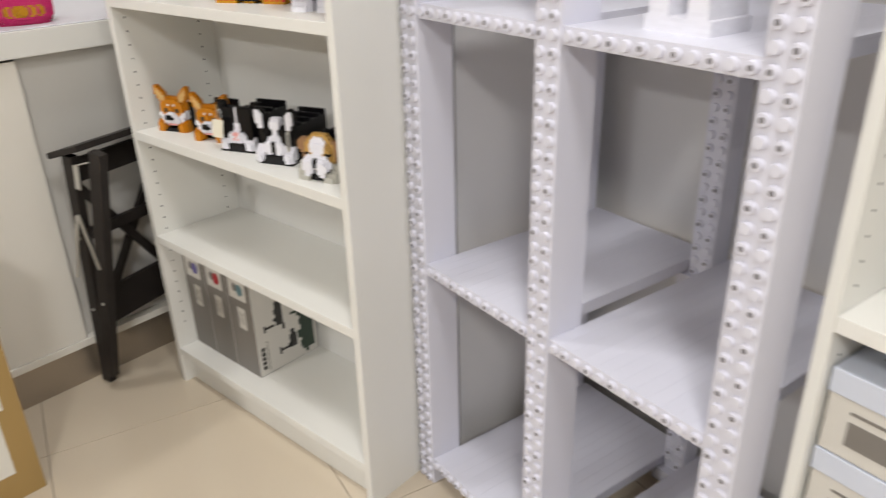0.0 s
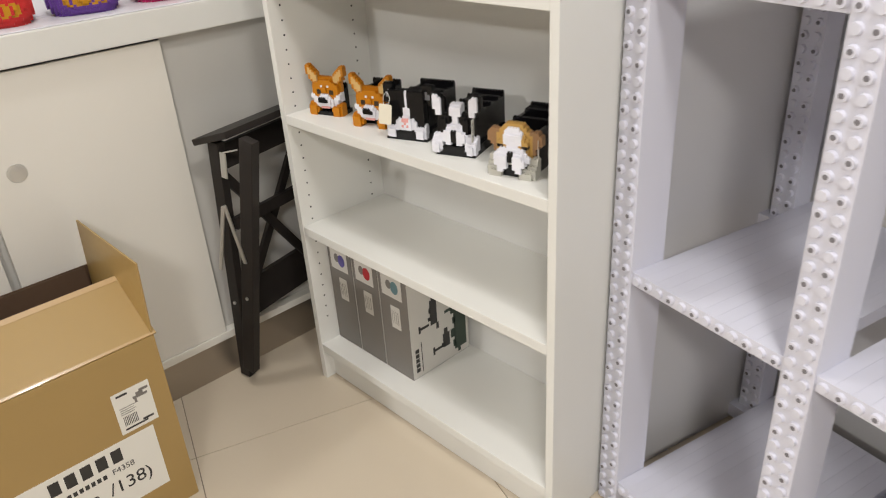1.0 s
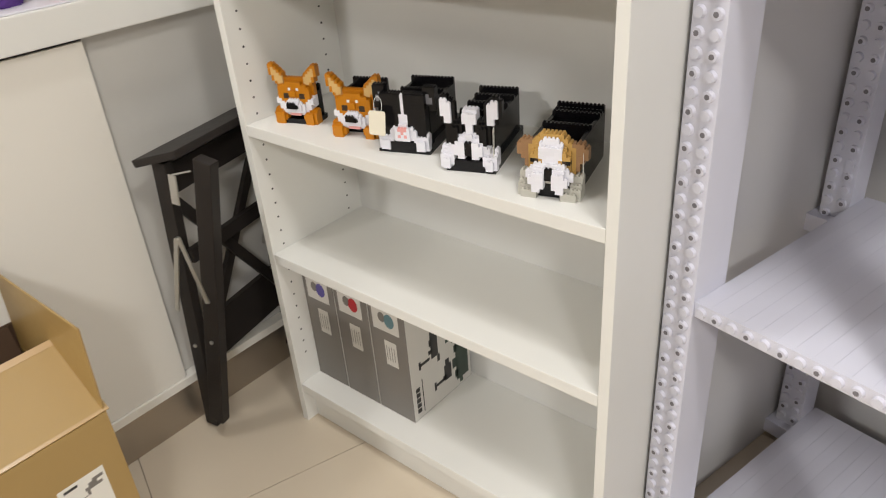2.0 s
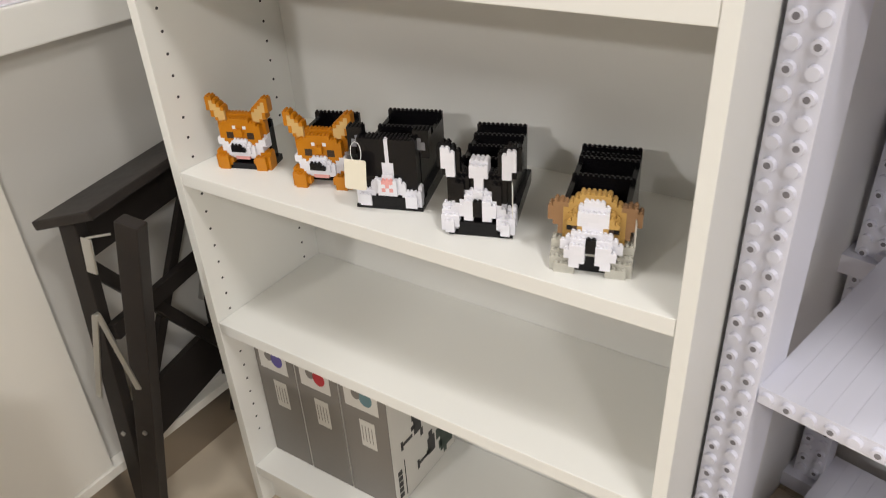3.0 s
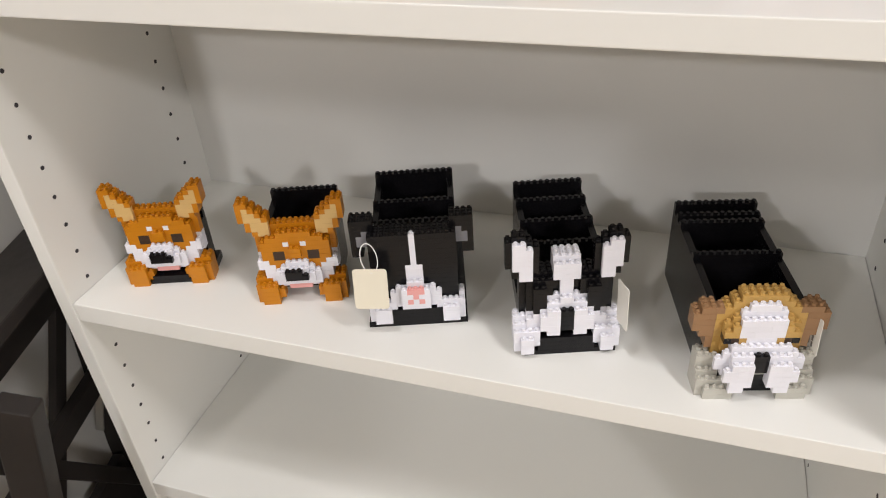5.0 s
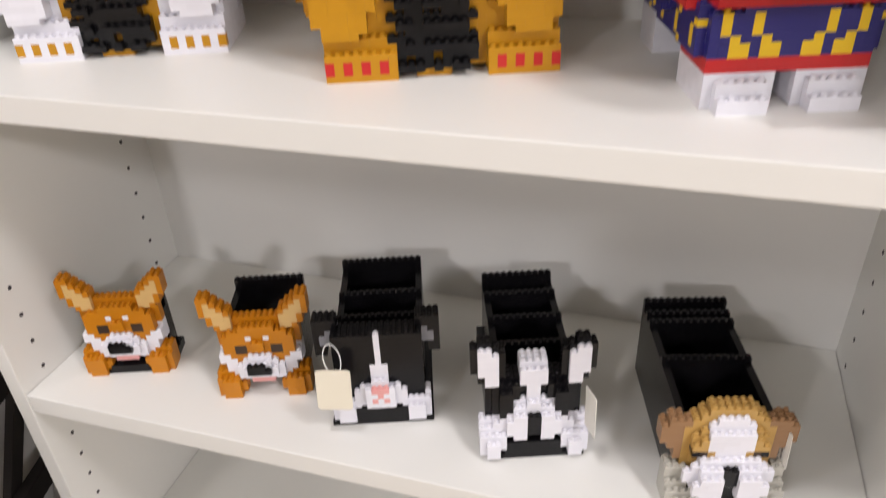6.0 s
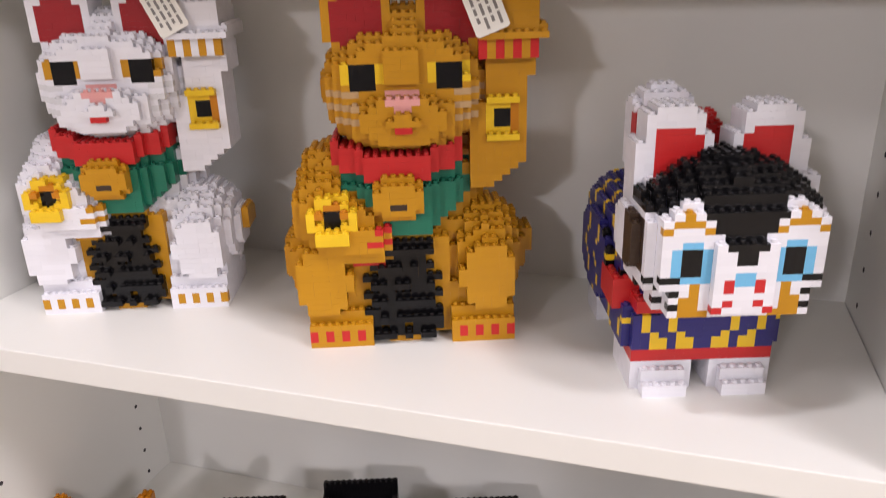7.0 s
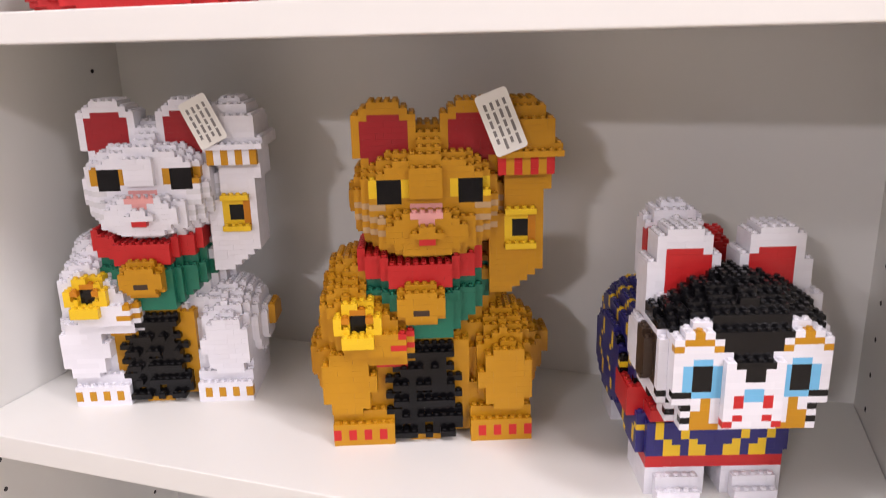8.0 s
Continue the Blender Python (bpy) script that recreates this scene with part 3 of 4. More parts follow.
def price_tag(m, label, size=(0.028, 0.046), lines=4, parent_name="price_tag", mat=None):
    t = thing(parent_name, m, label, "tag")
    w, h = size
    bm = box(bmesh.new(), -w / 2, w / 2, -0.0003, 0.0003, -h, 0, None, 0, 0.0)
    side_edges = [e for e in bm.edges if abs(e.verts[0].co.y - e.verts[1].co.y) > 0.0004]
    bmesh.ops.bevel(bm, geom=side_edges, offset=w * 0.1, segments=3, affect="EDGES", profile=0.5)
    card = part("card", bm, mat or PAPER, t)
    rng = random.Random(lines)
    for n in range(lines):
        z = -h * 0.16
        while z > -h * 0.8:
            run = h * rng.uniform(0.08, 0.2)
            slab("print_bar", card, GREYCARD, -w * 0.34 + n * w * 0.2, -w * 0.34 + n * w * 0.2 + w * 0.085, -0.0006, -0.00035, z - run, z, 0)
            z -= run + h * 0.035
    return t


CAT_WHITE = pose(0.168, 0.0925, SHELVES[3], 0, 0, 20) @ pose(0, 0, 0)
CAT_GOLD = pose(0.4355, 0.0945, SHELVES[3], 0, 0, 20)
w_cat = bricks("lucky_cat_figure", lucky_cat("w", "g", "g", "g", "q"), seed=2, m=CAT_WHITE @ Matrix.Scale(1.03, 4))
tagged(w_cat, "white brick-built beckoning cat figure with red collar and green bib", "figurine", "figures on the shelf")
g_cat = bricks("lucky_cat_figure", lucky_cat("g", "y", "r", "r", "x"), seed=3, m=CAT_GOLD @ Matrix.Scale(1.03, 4))
tagged(g_cat, "golden brick-built beckoning cat figure with red collar and green bib", "figurine", "figures on the shelf")
price_tag(CAT_GOLD @ pose(8.2 * UNIT, 3.0 * UNIT, 61.2 * LAYER, -12, -20, 4), "white printed price tag leaning on the golden cat's ear", (0.026, 0.049))
price_tag(CAT_WHITE @ pose(8.0 * UNIT, 3.0 * UNIT, 60.0 * LAYER, -12, -26, 4), "white printed price tag leaning on the white cat's ear", (0.026, 0.044))


# ---- papier-mache style dog built of small bricks ----
def guardian_dog():
    V = {}
    # legs and feet
    for a in (-8, 1):
        fill(V, a, a + 6, 8, 15, 0, 5, "w")
        fill(V, a + 1, a + 5, 7, 7, 0, 3, "w")
        fill(V, a + 1, a + 5, 6, 6, 0, 1, "w")
        fill(V, a, a + 5, 26, 31, 0, 6, "w")
    fill(V, -8, 7, 8, 15, 5, 6, "r")
    # trunk
    blob(V, -0.5, 21, 17, 9.4, 13, 12.5, "u", 3.2)
    for q in [q for q in V if q[2] < 6 and V[q] == "u"]:
        del V[q]
    fill(V, -9, 8, 9, 14, 7, 13, "u")
    fill(V, -8, 7, 8, 8, 7, 12, "u")
    for q in [q for q in V if V[q] == "u"]:
        i, j, k = q
        if q[1] < 9:
            continue
        if (j + (0, 0, 0, 1, 2, 2, 2, 1)[k % 8]) % 5 == 0 and (k + j * 5) % 13 > 2 and 6 < k < 29:
            V[q] = "y"
    for a, s in ((-7, 1), (-4, 1), (3, -1), (6, -1)):
        for k in range(7, 13):
            i = a + (s if k < 10 else 0)
            face_paint(V, i, i, k, k, "y")
        face_paint(V, a + 2 * s, a + 2 * s, 7, 8, "y")
    fill(V, -8, 7, 7, 10, 14, 15, "r")
    fill(V, -10, 9, 10, 15, 13, 17, "r")
    # head
    blob(V, -0.2, 7.4, 27, 9.7, 7.8, 9.8, "w", 2.8)
    fill(V, -8, 7, 0, 4, 22, 31, "w")
    fill(V, -7, 6, 0, 4, 18, 22, "w")
    fill(V, -3, 2, -1, 1, 19, 28, "w")
    for k in range(18, 26):
        fill(V, -9 + (k < 21), -8, 2, 4, k, k, "w", True)
    # black crown
    for q in [q for q in V if V[q] == "w" and q[2] >= 32 and q[1] < 12 and abs(q[0] + 0.5) < 8.6]:
        V[q] = "k"
    blob(V, 0, 7.6, 31, 9.0, 7.2, 8.0, "k", 2.0, True)
    face_paint(V, -3, 2, 30, 33, "k")
    face_paint(V, -2, 1, 28, 30, "k")
    face_paint(V, -1, 0, 26, 27, "k")
    # brows
    fill(V, 3, 7, 0, 2, 29, 31, "w", True)
    fill(V, 4, 6, 0, 2, 32, 32, "w", True)
    fill(V, 4, 5, 1, 2, 33, 33, "w", True)
    for i, k in ((3, 30), (7, 30), (4, 31), (5, 31), (6, 31), (5, 32)):
        face_paint(V, i, i, k, k, "g", 0, True)
    # eyes
    face_paint(V, 3, 6, 23, 27, "a", 0, True)
    face_paint(V, 4, 5, 28, 28, "a", 0, True)
    face_paint(V, 4, 5, 24, 27, "k", 0, True)
    # nose, mouth, whiskers
    face_paint(V, -1, 0, 23, 24, "a")
    face_paint(V, 1, 1, 22, 23, "r", 0, True)
    face_paint(V, 1, 1, 20, 20, "r", 0, True)
    face_paint(V, 2, 2, 19, 19, "r", 0, True)
    face_paint(V, 4, 4, 18, 22, "g", 0, True)
    face_paint(V, 5, 5, 18, 20, "g", 0, True)
    face_paint(V, 3, 3, 18, 18, "g", 0, True)
    for k in (19, 21, 23):
        face_paint(V, 6, 7, k, k, "k", 0, True)
        face_paint(V, 8, 9, k - 1, k - 1, "k", 0, True)
    # brown cheek patch on the sides
    for j in range(3, 7):
        for k in range(23, 31):
            for i in (-11, -10, -9, 8, 9, 10):
                if (i, j, k) in V:
                    V[i, j, k] = "d"
    # ears
    for s in (-1, 1):
        c = s * 4.9
        for k in range(32, 45):
            r = 3.6 if k < 40 else math.sqrt(max(0.3, 13 - ((k - 39) * 0.62) ** 2))
            for i in range(-12, 12):
                if abs(i + 0.5 - c) <= r:
                    for j in range(8, 12):
                        V[i, j, k] = "w"
                if abs(i + 0.5 - c) <= r - 1.1 and 34 < k < 42:
                    V[i, 8, k] = "r"
                    V.pop((i, 7, k), None)
        fill(V, int(c + s * 3.5), int(c + s * 3.5) + 1, 7, 13, 30, 34, "w")
    # bow and tail
    blob(V, -0.5, 15, 38, 3.0, 2.5, 4.5, "r")
    blob(V, -3.5, 19, 38, 4.0, 3.0, 8.0, "w", 2.6)
    fill(V, -7, 1, 16, 17, 37, 41, "r")
    return V


INU = pose(0.671, 0.036, SHELVES[3], 0, 0, 18)
inu = bricks("guardian_dog_figure", guardian_dog(), seed=4, m=INU @ Matrix.Diagonal((1, 1, 0.955, 1)))
tagged(inu, "white and black brick-built dog figure in a navy patterned coat", "figurine", "figures on the shelf")


# ---- dog-faced pen holders: every brick is a piece of its own ----
BRICKS = {}


def single_brick(n, colour, along_y, open_top):
    """The shared mesh of one brick n cells long; open_top says which cells carry a stud."""
    key = (n, colour, along_y, open_top)
    if key not in BRICKS:
        bm = bmesh.new()
        g = 0.00006
        lx, ly = (1, n) if along_y else (n, 1)
        box(bm, g, lx * UNIT - g, g, ly * UNIT - g, g, LAYER - g)
        for c, has in enumerate(open_top):
            if has:
                cx, cy = (0.5, c + 0.5) if along_y else (c + 0.5, 0.5)
                bmesh.ops.create_cone(bm, cap_ends=True, segments=8, radius1=0.0021, radius2=0.00195, depth=0.0022, matrix=pose(cx * UNIT, cy * UNIT, LAYER + 0.0009))
        me = bpy.data.meshes.new("brick")
        bm.to_mesh(me)
        bm.free()
        me.materials.append(PL[colour])
        BRICKS[key] = me
    return BRICKS[key]


def core_mesh(name, V):
    """One closed shell a little inside the bricks, so that no light falls through their joints."""
    sides = (((1, 0, 0), ((1, 0, 0), (1, 1, 0), (1, 1, 1), (1, 0, 1))), ((-1, 0, 0), ((0, 0, 0), (0, 0, 1), (0, 1, 1), (0, 1, 0))),
             ((0, 1, 0), ((0, 1, 0), (0, 1, 1), (1, 1, 1), (1, 1, 0))), ((0, -1, 0), ((0, 0, 0), (1, 0, 0), (1, 0, 1), (0, 0, 1))),
             ((0, 0, 1), ((0, 0, 1), (1, 0, 1), (1, 1, 1), (0, 1, 1))), ((0, 0, -1), ((0, 0, 0), (0, 1, 0), (1, 1, 0), (1, 0, 0))))
    keys = sorted(set(V.values()))
    corner, push, faces, mats = {}, [], [], []
    for q in sorted(V):
        for d, cs in sides:
            if (q[0] + d[0], q[1] + d[1], q[2] + d[2]) in V:
                continue
            f = []
            for c in cs:
                p = (q[0] + c[0], q[1] + c[1], q[2] + c[2])
                if p not in corner:
                    corner[p] = len(push)
                    push.append([0, 0, 0])
                n = corner[p]
                push[n] = [u + w for u, w in zip(push[n], d)]
                f.append(n)
            faces.append(f)
            mats.append(keys.index(V[q]))
    inset = 0.00025
    verts = [tuple(c * u - inset * ((w > 0) - (w < 0)) for c, u, w in zip(p, (UNIT, UNIT, LAYER), push[n])) for p, n in corner.items()]
    me = bpy.data.meshes.new(name)
    me.from_pydata(verts, [], faces)
    for c in keys:
        me.materials.append(PL[c])
    me.polygons.foreach_set("material_index", mats)
    me.update()
    return me


def brick_part(name, V, parent, label="", seed=1, studs=True, longest=4, along_y=False):
    """A part of a pen holder: its core, and each brick that shows as a child of it."""
    rng = random.Random(seed)
    ob = new(name, core_mesh(name, V))
    ob.parent = parent
    if label:
        ob["label"] = label
    near = ((1, 0, 0), (-1, 0, 0), (0, 1, 0), (0, -1, 0), (0, 0, 1))
    shown = {q for q in V if any((q[0] + x, q[1] + y, q[2] + z) not in V for x, y, z in near)}
    done = set()
    for q in sorted(shown, key=lambda p: (p[2], p[0], p[1]) if along_y else (p[2], p[1], p[0])):
        if q in done:
            continue
        run, most = [q], rng.choice((2, 2, 3, 4, longest, longest))
        while len(run) < most:
            i, j, k = run[-1]
            nxt = (i, j + 1, k) if along_y else (i + 1, j, k)
            if nxt not in shown or nxt in done or V[nxt] != V[q]:
                break
            run.append(nxt)
        done.update(run)
        tops = tuple(studs and (i, j, k + 1) not in V for i, j, k in run)
        br = new("brick", single_brick(len(run), V[q], along_y, tops))
        br.parent = ob
        br.location = (q[0] * UNIT, q[1] * UNIT, q[2] * LAYER)
    return ob


def art(V, rows, top, j0, j1, left=-8):
    """Lay a drawing of cells, row by row downwards from layer top, j0 to j1 deep; a dot leaves a cell as it is."""
    for n, row in enumerate(rows):
        for c, colour in enumerate(row):
            if colour != ".":
                fill(V, left + c, left + c, j0, j1, top - n, top - n, colour)


def holder(m, deep, cells, head, paw, ear, label, width=12, tall=17, seed=1, mirror=-1, plate=0, size=(0.9, 0.8, 1.15)):
    t = thing("pen_holder", m, label, "pen holder", "dog pen holders")
    h = width // 2
    w1 = width - h - 1
    base = {}
    if plate:
        fill(base, -h - 1, w1 + 1, 0, max(3, deep + 3), 0, plate - 1, "k")
        base = {q: c for q, c in base.items() if q not in head and q not in paw and (mirror - q[0], q[1], q[2]) not in paw}
        brick_part("base_plate", base, t, "black brick base plate", seed, studs=False, longest=6)
    k0 = plate
    B = {}
    for i in (-h, w1):
        fill(B, i, i, 4, 3 + deep, k0, tall - 2, "k")
    fill(B, -h, w1, 4, 3 + deep, k0, k0, "k")
    for q in [q for q in B if q in head]:
        del B[q]
    brick_part("tray_box", B, t, "black brick box", seed + 1, studs=False, longest=8, along_y=True)
    for n, at in enumerate(list(cells) + [deep - 1]):
        D = {}
        fill(D, -h, w1, 4 + at, 4 + at, tall - 1, tall - 1, "k")
        fill(D, -h + 1, w1 - 1, 4 + at, 4 + at, k0 + 1, tall - 2, "k")
        if at == deep - 1:
            fill(D, -h, w1, 4 + at, 4 + at, tall, tall, "k")
        D = {q: c for q, c in D.items() if q not in head}
        brick_part("divider", D, t, "", seed + 2 + n, longest=6)
    front = [brick_part("face", head, t, "", seed + 7)]
    for s in (0, 1):
        for nm, src in (("paw", paw), ("ear", ear)):
            Q = {((mirror - q[0]) if s else q[0], q[1], q[2]): c for q, c in src.items()}
            Q = {q: c for q, c in Q.items() if q not in head and q not in B and q not in base}
            front.append(brick_part(nm, Q, t, "", seed + 9 + s))
    for ob in front:
        ob.scale = size
        ob.location = ((mirror + 1) * UNIT / 2 * (1 - size[0]), 4 * UNIT * (1 - size[1]), 0)
    return t


def shiba(m, deep, plate, seed):
    F = {}
    art(F, ["..oooooooooooo.."] + [".oooooooooooooo."] * 5 + [".wwooooooooooww."] + [".wwwoooooooowww."] * 3 + ["..wwwwwwwwwwww.."] * 2, 15, 2, 3)
    art(F, (".....oooooo.....", "...oooooooooo...", "..oooowoowoooo..", "..oooooooooooo..", "..ooddooooddoo..", "..ooddooooddoo..", ".wwooowwwwoooww.",
            ".wwwowwwwwwowww.", "..wwwwwwwwwwww..", "..wwwwwwwwwwww..", "...wwwwwwwwww...", "....wwppppww...."), 14, 0, 1)
    art(F, ("......wwww......", ".....wwwwww.....", "....wwwwwwww....", "....wwwwwwww....", "....wwwwwwww....", "......pppp......"), 8, -1, -1)
    art(F, ("......wwww......", ".....wwwwww.....", ".....wwwwww....."), 7, -2, -2)
    art(F, ("......kkk.......", "......kkkk......"), 7, -3, -3)
    fill(F, -1, 0, -1, -1, 10, 11, "o")
    P = {}
    fill(P, -8, -5, 0, 2, 0, 4, "o")
    fill(P, -8, -5, -1, -1, 0, 3, "o")
    fill(P, -7, -5, -2, -2, 0, 3, "o")
    fill(P, -4, -4, -1, 0, 1, 2, "o")
    E = {}
    art(E, ("oo......", "ooo.....", "oooo....", "ooooo...", ".oooo...", ".oooo...", "..ooo..."), 20, 1, 3, -9)
    art(E, ("........", ".c......", ".cc.....", ".ccc....", "..ccc...", "..ccc...", "...cc..."), 20, 1, 1, -9)
    for q in list(E):
        F.pop(q, None)
        F.pop((-1 - q[0], q[1], q[2]), None)
    return holder(m, deep, (), F, P, E, "orange and white fox-like dog pen holder built of bricks", 11 + (deep < 5), 17 if deep > 5 else 13, seed, plate=plate, size=(0.9, 0.76, 1.1))


def black_dog(m, seed):
    F = {}
    art(F, ["kkkkkkkwkkkkkkk"] * 6 + ["kkkkkkwwwkkkkkk"] * 4 + ["kkkkwwwwwwwkkkk", "kkkwwwwwwwwwkkk", "kkkwwwwwwwwwkkk", "kkkkwwwwwwwkkkk"], 17, 0, 0, -7)
    fill(F, -7, 7, 1, 3, 3, 17, "k")
    art(F, ("....w.www.w....", "...wwwwwwwww...", "...wwwwwwwww...", "....wwwwwww...."), 7, -1, -1, -7)
    art(F, (".....wpppw.....", ".....wwpww.....", ".....wpwpw.....", ".....wwwww....."), 7, -2, -2, -7)
    fill(F, -1, 1, -1, -1, 8, 8, "w")
    P = {}
    fill(P, -8, -5, 0, 1, 1, 5, "w")
    fill(P, -8, -5, -1, -1, 1, 4, "w")
    fill(P, -7, -5, -2, -2, 1, 3, "w")
    fill(P, -4, -4, -1, -1, 2, 4, "w")
    E = {}
    art(E, ("kkkk", "kkkk", "kkhh", "khhh", "khh.", "kk..", "kk.."), 19, 2, 4, -10)
    return holder(m, 20, (5, 11), F, P, E, "black and white dog pen holder with pink nose", 13, 17, seed, 0, 4, (0.85, 0.75, 1.16))


def terrier(m, seed):
    F = {}
    art(F, ["..kkkkkkkkkkkk.."] * 13, 14, 2, 4)
    fill(F, -6, -3, 1, 1, 8, 13, "k", True)
    fill(F, -5, -4, 0, 0, 8, 12, "k", True)
    fill(F, -7, -7, 2, 4, 7, 12, "k", True)
    art(F, ("wwww", "wwww", "wwww"), 17, 2, 4, -2)
    art(F, ("wwww", "wwww", "wwww", ".ww.", ".ww.", ".ww.", ".ww.", "wwww"), 16, 1, 1, -2)
    for j in (1, 0, -1):
        for i, top, low in ((-2, 9, 4), (-3, 9, 4), (-4, 8, 5), (-5, 7, 5), (-6, 6, 5)):
            if j > -1 or i > -5:
                fill(F, i, i, j, j, low, top + j, "w", True)
    fill(F, -1, 0, -1, 1, 5, 8, "k")
    fill(F, -1, 0, 0, 1, 9, 10, "w")
    fill(F, -5, 4, 1, 1, 2, 4, "k")
    P = {}
    fill(P, -8, -6, 1, 2, 2, 6, "w")
    fill(P, -8, -5, 0, 0, 1, 5, "w")
    fill(P, -8, -6, -1, -1, 1, 4, "w")
    fill(P, -7, -6, -2, -2, 1, 3, "w")
    fill(P, -5, -5, -1, -1, 2, 4, "w")
    E = {}
    art(E, (".kk..", "kkkk.", "kkkkk", "kkkkk", "kkkkk", "kkkkk", ".kkkk", ".kkkk", "..kk."), 21, 2, 3, -9)
    art(E, (".ww..", ".www.", ".www.", ".www.", ".www.", "..ww.", "..ww."), 20, 1, 1, -9)
    return holder(m, 22, (5, 11, 17), F, P, E, "black and white terrier pen holder built of small bricks", 11, 17, seed, plate=4, size=(0.93, 0.8, 1.13))


def bulldog(m, seed):
    F = {}
    art(F, [".....tttttt.....", "....tttttttt....", "...tttttttttt..."] + ["..tttttttttttt.."] * 9, 15, 2, 4)
    art(F, ("......wwww......", ".....wwwwww.....", "....twwwwwwt....", "...ttwwwwwwtt...", "...ttwwwwwwtt...", "...ddtwwwwtdd...", "...tttwwwwttt...", "...tttwwwwttt..."), 14, 1, 1)
    art(F, (".....wwwwww.....", "....twwwwwwt....", "...ttwwwwwwtt...", "...kdtwwwwtdk...", "....wwwwwwww....", "....wwwwwwww...."), 12, 0, 0)
    art(F, ("....wwwwwwww....", "...wwwwkkwwww...", "..wwwwwkkwwwww..", "..wwwwwkkwwwww..", "...wwwwsswwww..."), 8, -1, -1)
    art(F, ("....wwwkkwww....", "....wwwkkwww....", "....wwwkkwww....", "....www..www....", ".....ww..ww....."), 7, -2, -2)
    art(F, ("....www..www....", "...wwww..wwww...", "...wwww..wwww...", "....www..www....", "....ww....ww...."), 6, -3, -3)
    fill(F, -5, 4, 0, 1, 0, 3, "k")
    P = {}
    fill(P, -8, -5, 0, 3, 0, 3, "s")
    fill(P, -8, -6, 1, 3, 4, 5, "s")
    fill(P, -8, -4, -1, -1, 0, 2, "s")
    fill(P, -7, -4, -2, -2, 0, 1, "s")
    E = {}
    art(E, (".bbb", "bbbb", "bbbb", "bbbb", ".bbb", "..bb", "..bb"), 13, 2, 4, -9)
    return holder(m, 23, (10, 18, 20), F, P, E, "tan and white bulldog pen holder built of small bricks", 12, 17, seed, size=(0.93, 0.75, 1.22))


Z3 = SHELVES[2]
shiba(pose(0.101, 0.057, Z3, 0, 0, 19), 3, 2, 10)
shiba(pose(0.252, 0.063, Z3, 0, 0, 19), 9, 0, 20)
black_dog(pose(0.3735, 0.055, Z3, 0, 0, 19), 30)
terrier(pose(0.5165, 0.051, Z3, 0, 0, 19), 40)
bulldog(pose(0.6705, 0.037, Z3, 0, 0, 15), 50)
hang = pose(0.3425, 0.036, Z3 + 0.074, -10, 0, 14)
tag = price_tag(hang, "blank cream swing tag on a white string", (0.031, 0.040), 0, "swing_tag", CREAM)
loop = bmesh.new()
rings = []
for n in range(24):
    a = math.tau * n / 24
    centre = Vector((0.0075 * math.sin(a) + 0.002 * math.cos(a), 0.006 * (1 - math.cos(a)) * 0.5, 0.013 * (1 - math.cos(a)) - 0.004))
    along = Vector((math.cos(a), 0.2 * math.sin(a), 1.4 * math.sin(a))).normalized()
    across = along.cross(Vector((0, 1, 0))).normalized()
    rings.append([loop.verts.new(centre + 0.0005 * (math.cos(q * math.tau / 5) * across + math.sin(q * math.tau / 5) * Vector((0, 1, 0)))) for q in range(5)])
for n in range(24):
    for q in range(5):
        loop.faces.new((rings[n][q], rings[n][(q + 1) % 5], rings[(n + 1) % 24][(q + 1) % 5], rings[(n + 1) % 24][q]))
part("string", loop, STRING, tag, "thin white string")


price_tag(pose(0.560, 0.060, Z3 + 0.078, 0, 4, 121), "small white price tag hanging beside the terrier pen holder", (0.020, 0.042), 3)
price_tag(pose(0.707, 0.068, Z3 + 0.068, 0, -4, -57), "small white price tag hanging beside the bulldog pen holder", (0.018, 0.036), 3)


# ---- things on the counter ----
def pot(c, m, label, seed):
    V = {}
    blob(V, 0, 0, 10, 12.5, 12.5, 14, c, 2.6)
    for q in [q for q in V if q[2] < 0]:
        del V[q]
    for a in (-7, -4, 3, 6):
        s = -1 if a < 0 else 1
        for k in range(4, 10):
            i = a - s * (1 if k in (4, 9) else 0)
            face_paint(V, i, i, k, k, "g")
            face_paint(V, i + 1, i + 1, k, k, "g")
    blob(V, 0, -11.5, 7, 2.2, 1.8, 2.6, "g")
    ob = bricks("round_brick_figure", V, seed=seed, m=m)
    return tagged(ob, label, "figurine", "figures on the counter")


pot("r", pose(-0.315, -0.44, 0.9985, 0, 0, 75), "red round brick-built figure with gold pattern on the counter", 60)
pot("v", pose(-0.315, -0.26, 0.9985, 0, 0, 75), "violet round brick-built figure with gold pattern on the counter", 61)
pot("m", pose(-0.315, -0.075, 0.9985, 0, 0, 75), "magenta round brick-built figure with gold pattern on the counter", 62)

# a red figure on the shelf above the cats
R = {}
blob(R, -2, 0, 9, 15, 9, 12, "r", 3.0)
for q in [q for q in R if q[2] < 0]:
    del R[q]
top_fig = bricks("round_brick_figure", R, seed=63, m=pose(0.205, 0.11, SHELVES[4], 0, 0, 20))
tagged(top_fig, "red brick-built figure on the upper shelf", "figurine")

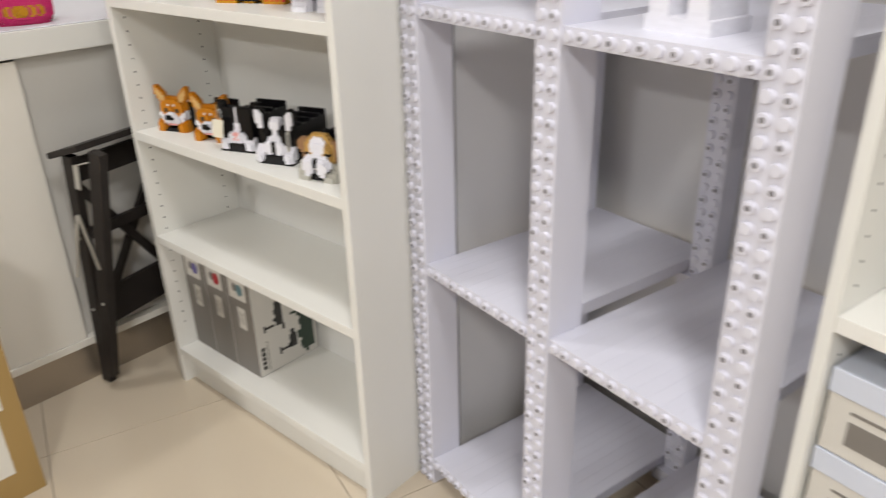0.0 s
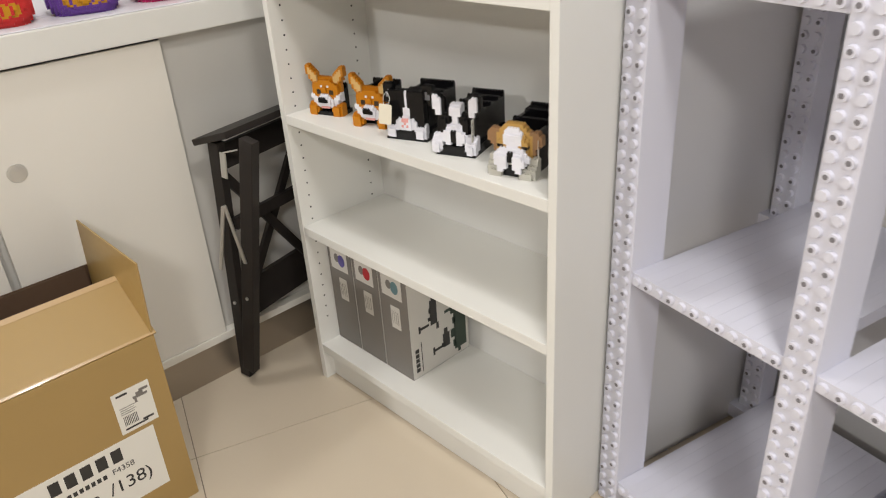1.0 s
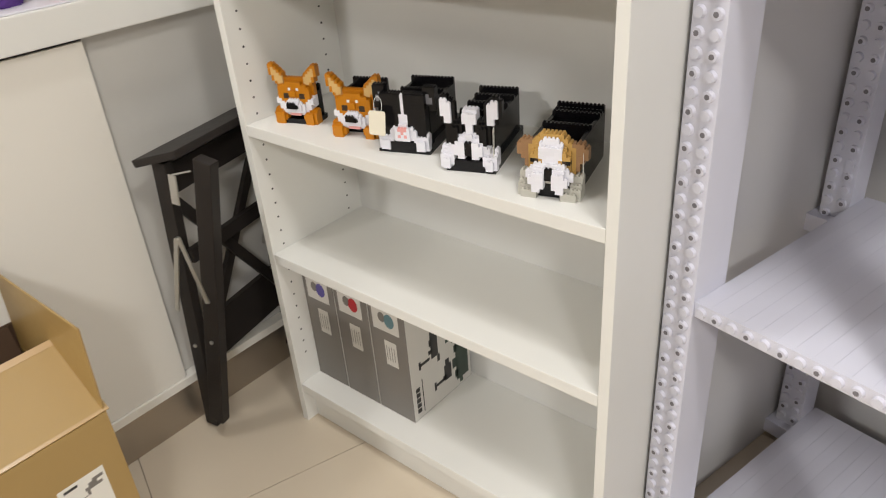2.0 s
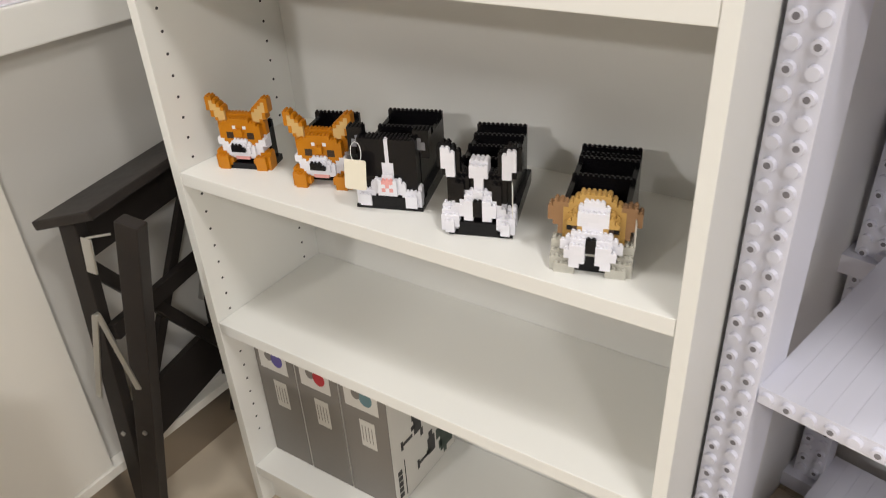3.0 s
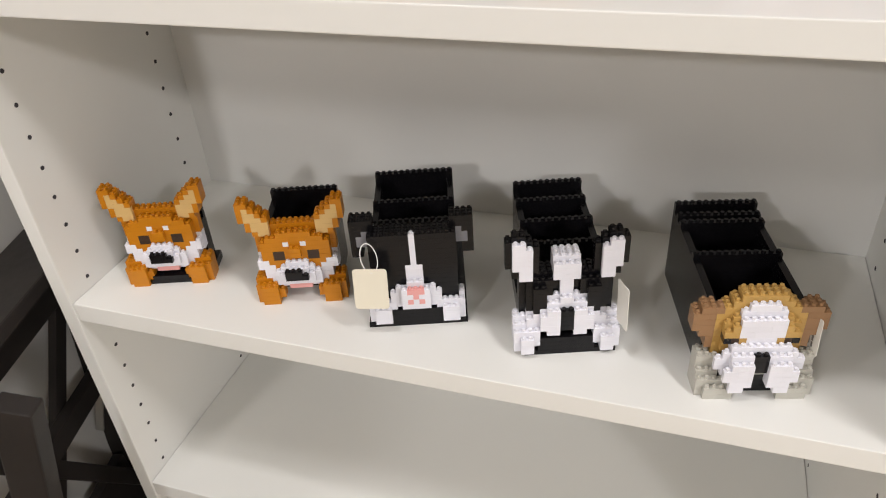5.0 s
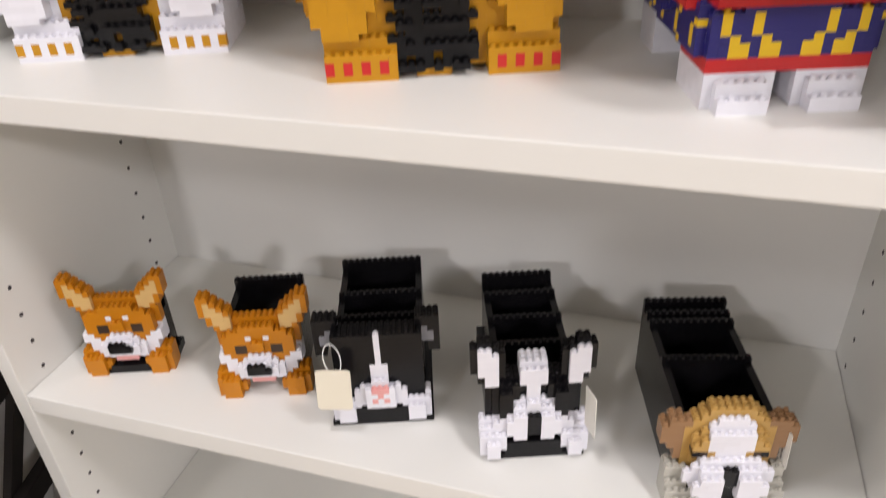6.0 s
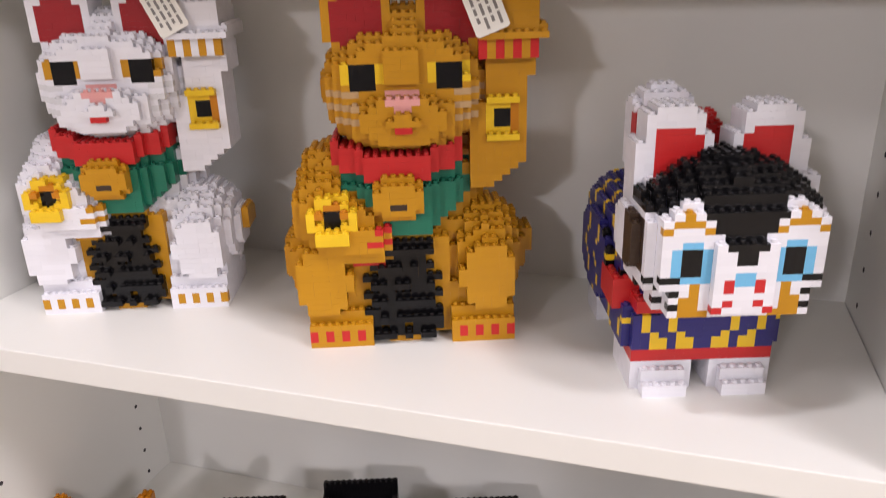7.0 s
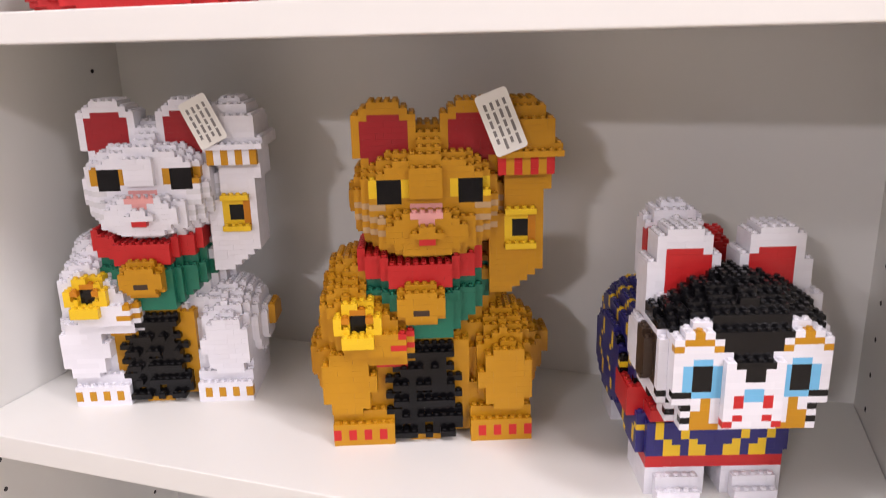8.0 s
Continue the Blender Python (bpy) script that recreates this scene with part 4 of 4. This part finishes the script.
# made-up white brick block for the pale shapes on top of the rack
T = {}
fill(T, -8, 8, 0, 12, 0, 3, "w")
fill(T, -7, -3, 0, 12, 4, 14, "w")
fill(T, 3, 7, 0, 12, 4, 14, "w")
fill(T, -7, 7, 4, 12, 15, 22, "w")
blk = bricks("white_brick_block", T, seed=64, m=RACK_AT @ pose(0.56, 0.06, 1.0925))
tagged(blk, "white brick-built four-legged figure on the rack", "figurine")


# stacked boxes in the far bookcase
def stack_box(z, label):
    t = thing("storage_box", RACK_AT @ pose(0.842, 0.075, z), label, "box", "stacked boxes")
    slab("box_body", t, WHITECARD, 0, 0.46, 0, 0.16, 0.0, 0.085)
    slab("box_lid", t, BLUECARD, -0.002, 0.462, -0.002, 0.162, 0.086, 0.12, 0.0015, "pale blue printed lid")
    for a, b, c, e in ((0.03, 0.15, 0.06, 0.075), (0.04, 0.12, 0.085, 0.094), (0.02, 0.10, 0.105, 0.112), (0.18, 0.30, 0.02, 0.032), (0.06, 0.16, 0.122, 0.14)):
        slab("lid_print", t, INK, a, b, c, e, 0.1202, 0.1207, 0)
    for a, b, c, e in ((0.03, 0.09, 0.02, 0.055), (0.03, 0.075, 0.066, 0.07), (0.11, 0.15, 0.06, 0.064), (0.13, 0.18, 0.03, 0.033)):
        slab("print_patch", t, GREYCARD, a, b, -0.0008, -0.0002, c, e, 0)
    return t


for z in (0.4835, 0.6055):
    stack_box(z, "white box with pale blue printed lid in a stack")

# ---- floor tiles ----
TS, JOINT = 0.60, 0.0022
tile_me = bpy.data.meshes.new("tile")
bm = box(bmesh.new(), JOINT / 2, TS - JOINT / 2, JOINT / 2, TS - JOINT / 2, -0.010, 0.0, None, 0, 0.0008)
bm.to_mesh(tile_me)
bm.free()
tile_me.materials.append(TILE)
grid = pose(0.1745, 0.012, 0, 0, 0, -19) @ pose(0, 0.1606, 0)
for a in range(-9, 11):
    for b in range(-16, 6):
        m = grid @ pose(a * TS, b * TS, 0)
        c = m @ Vector((TS / 2, TS / 2, 0))
        if -2.8 < c.x < 4.8 and -7.8 < c.y < 1.6:
            ob = new("tile", tile_me)
            ob.parent = floor
            ob.matrix_world = m
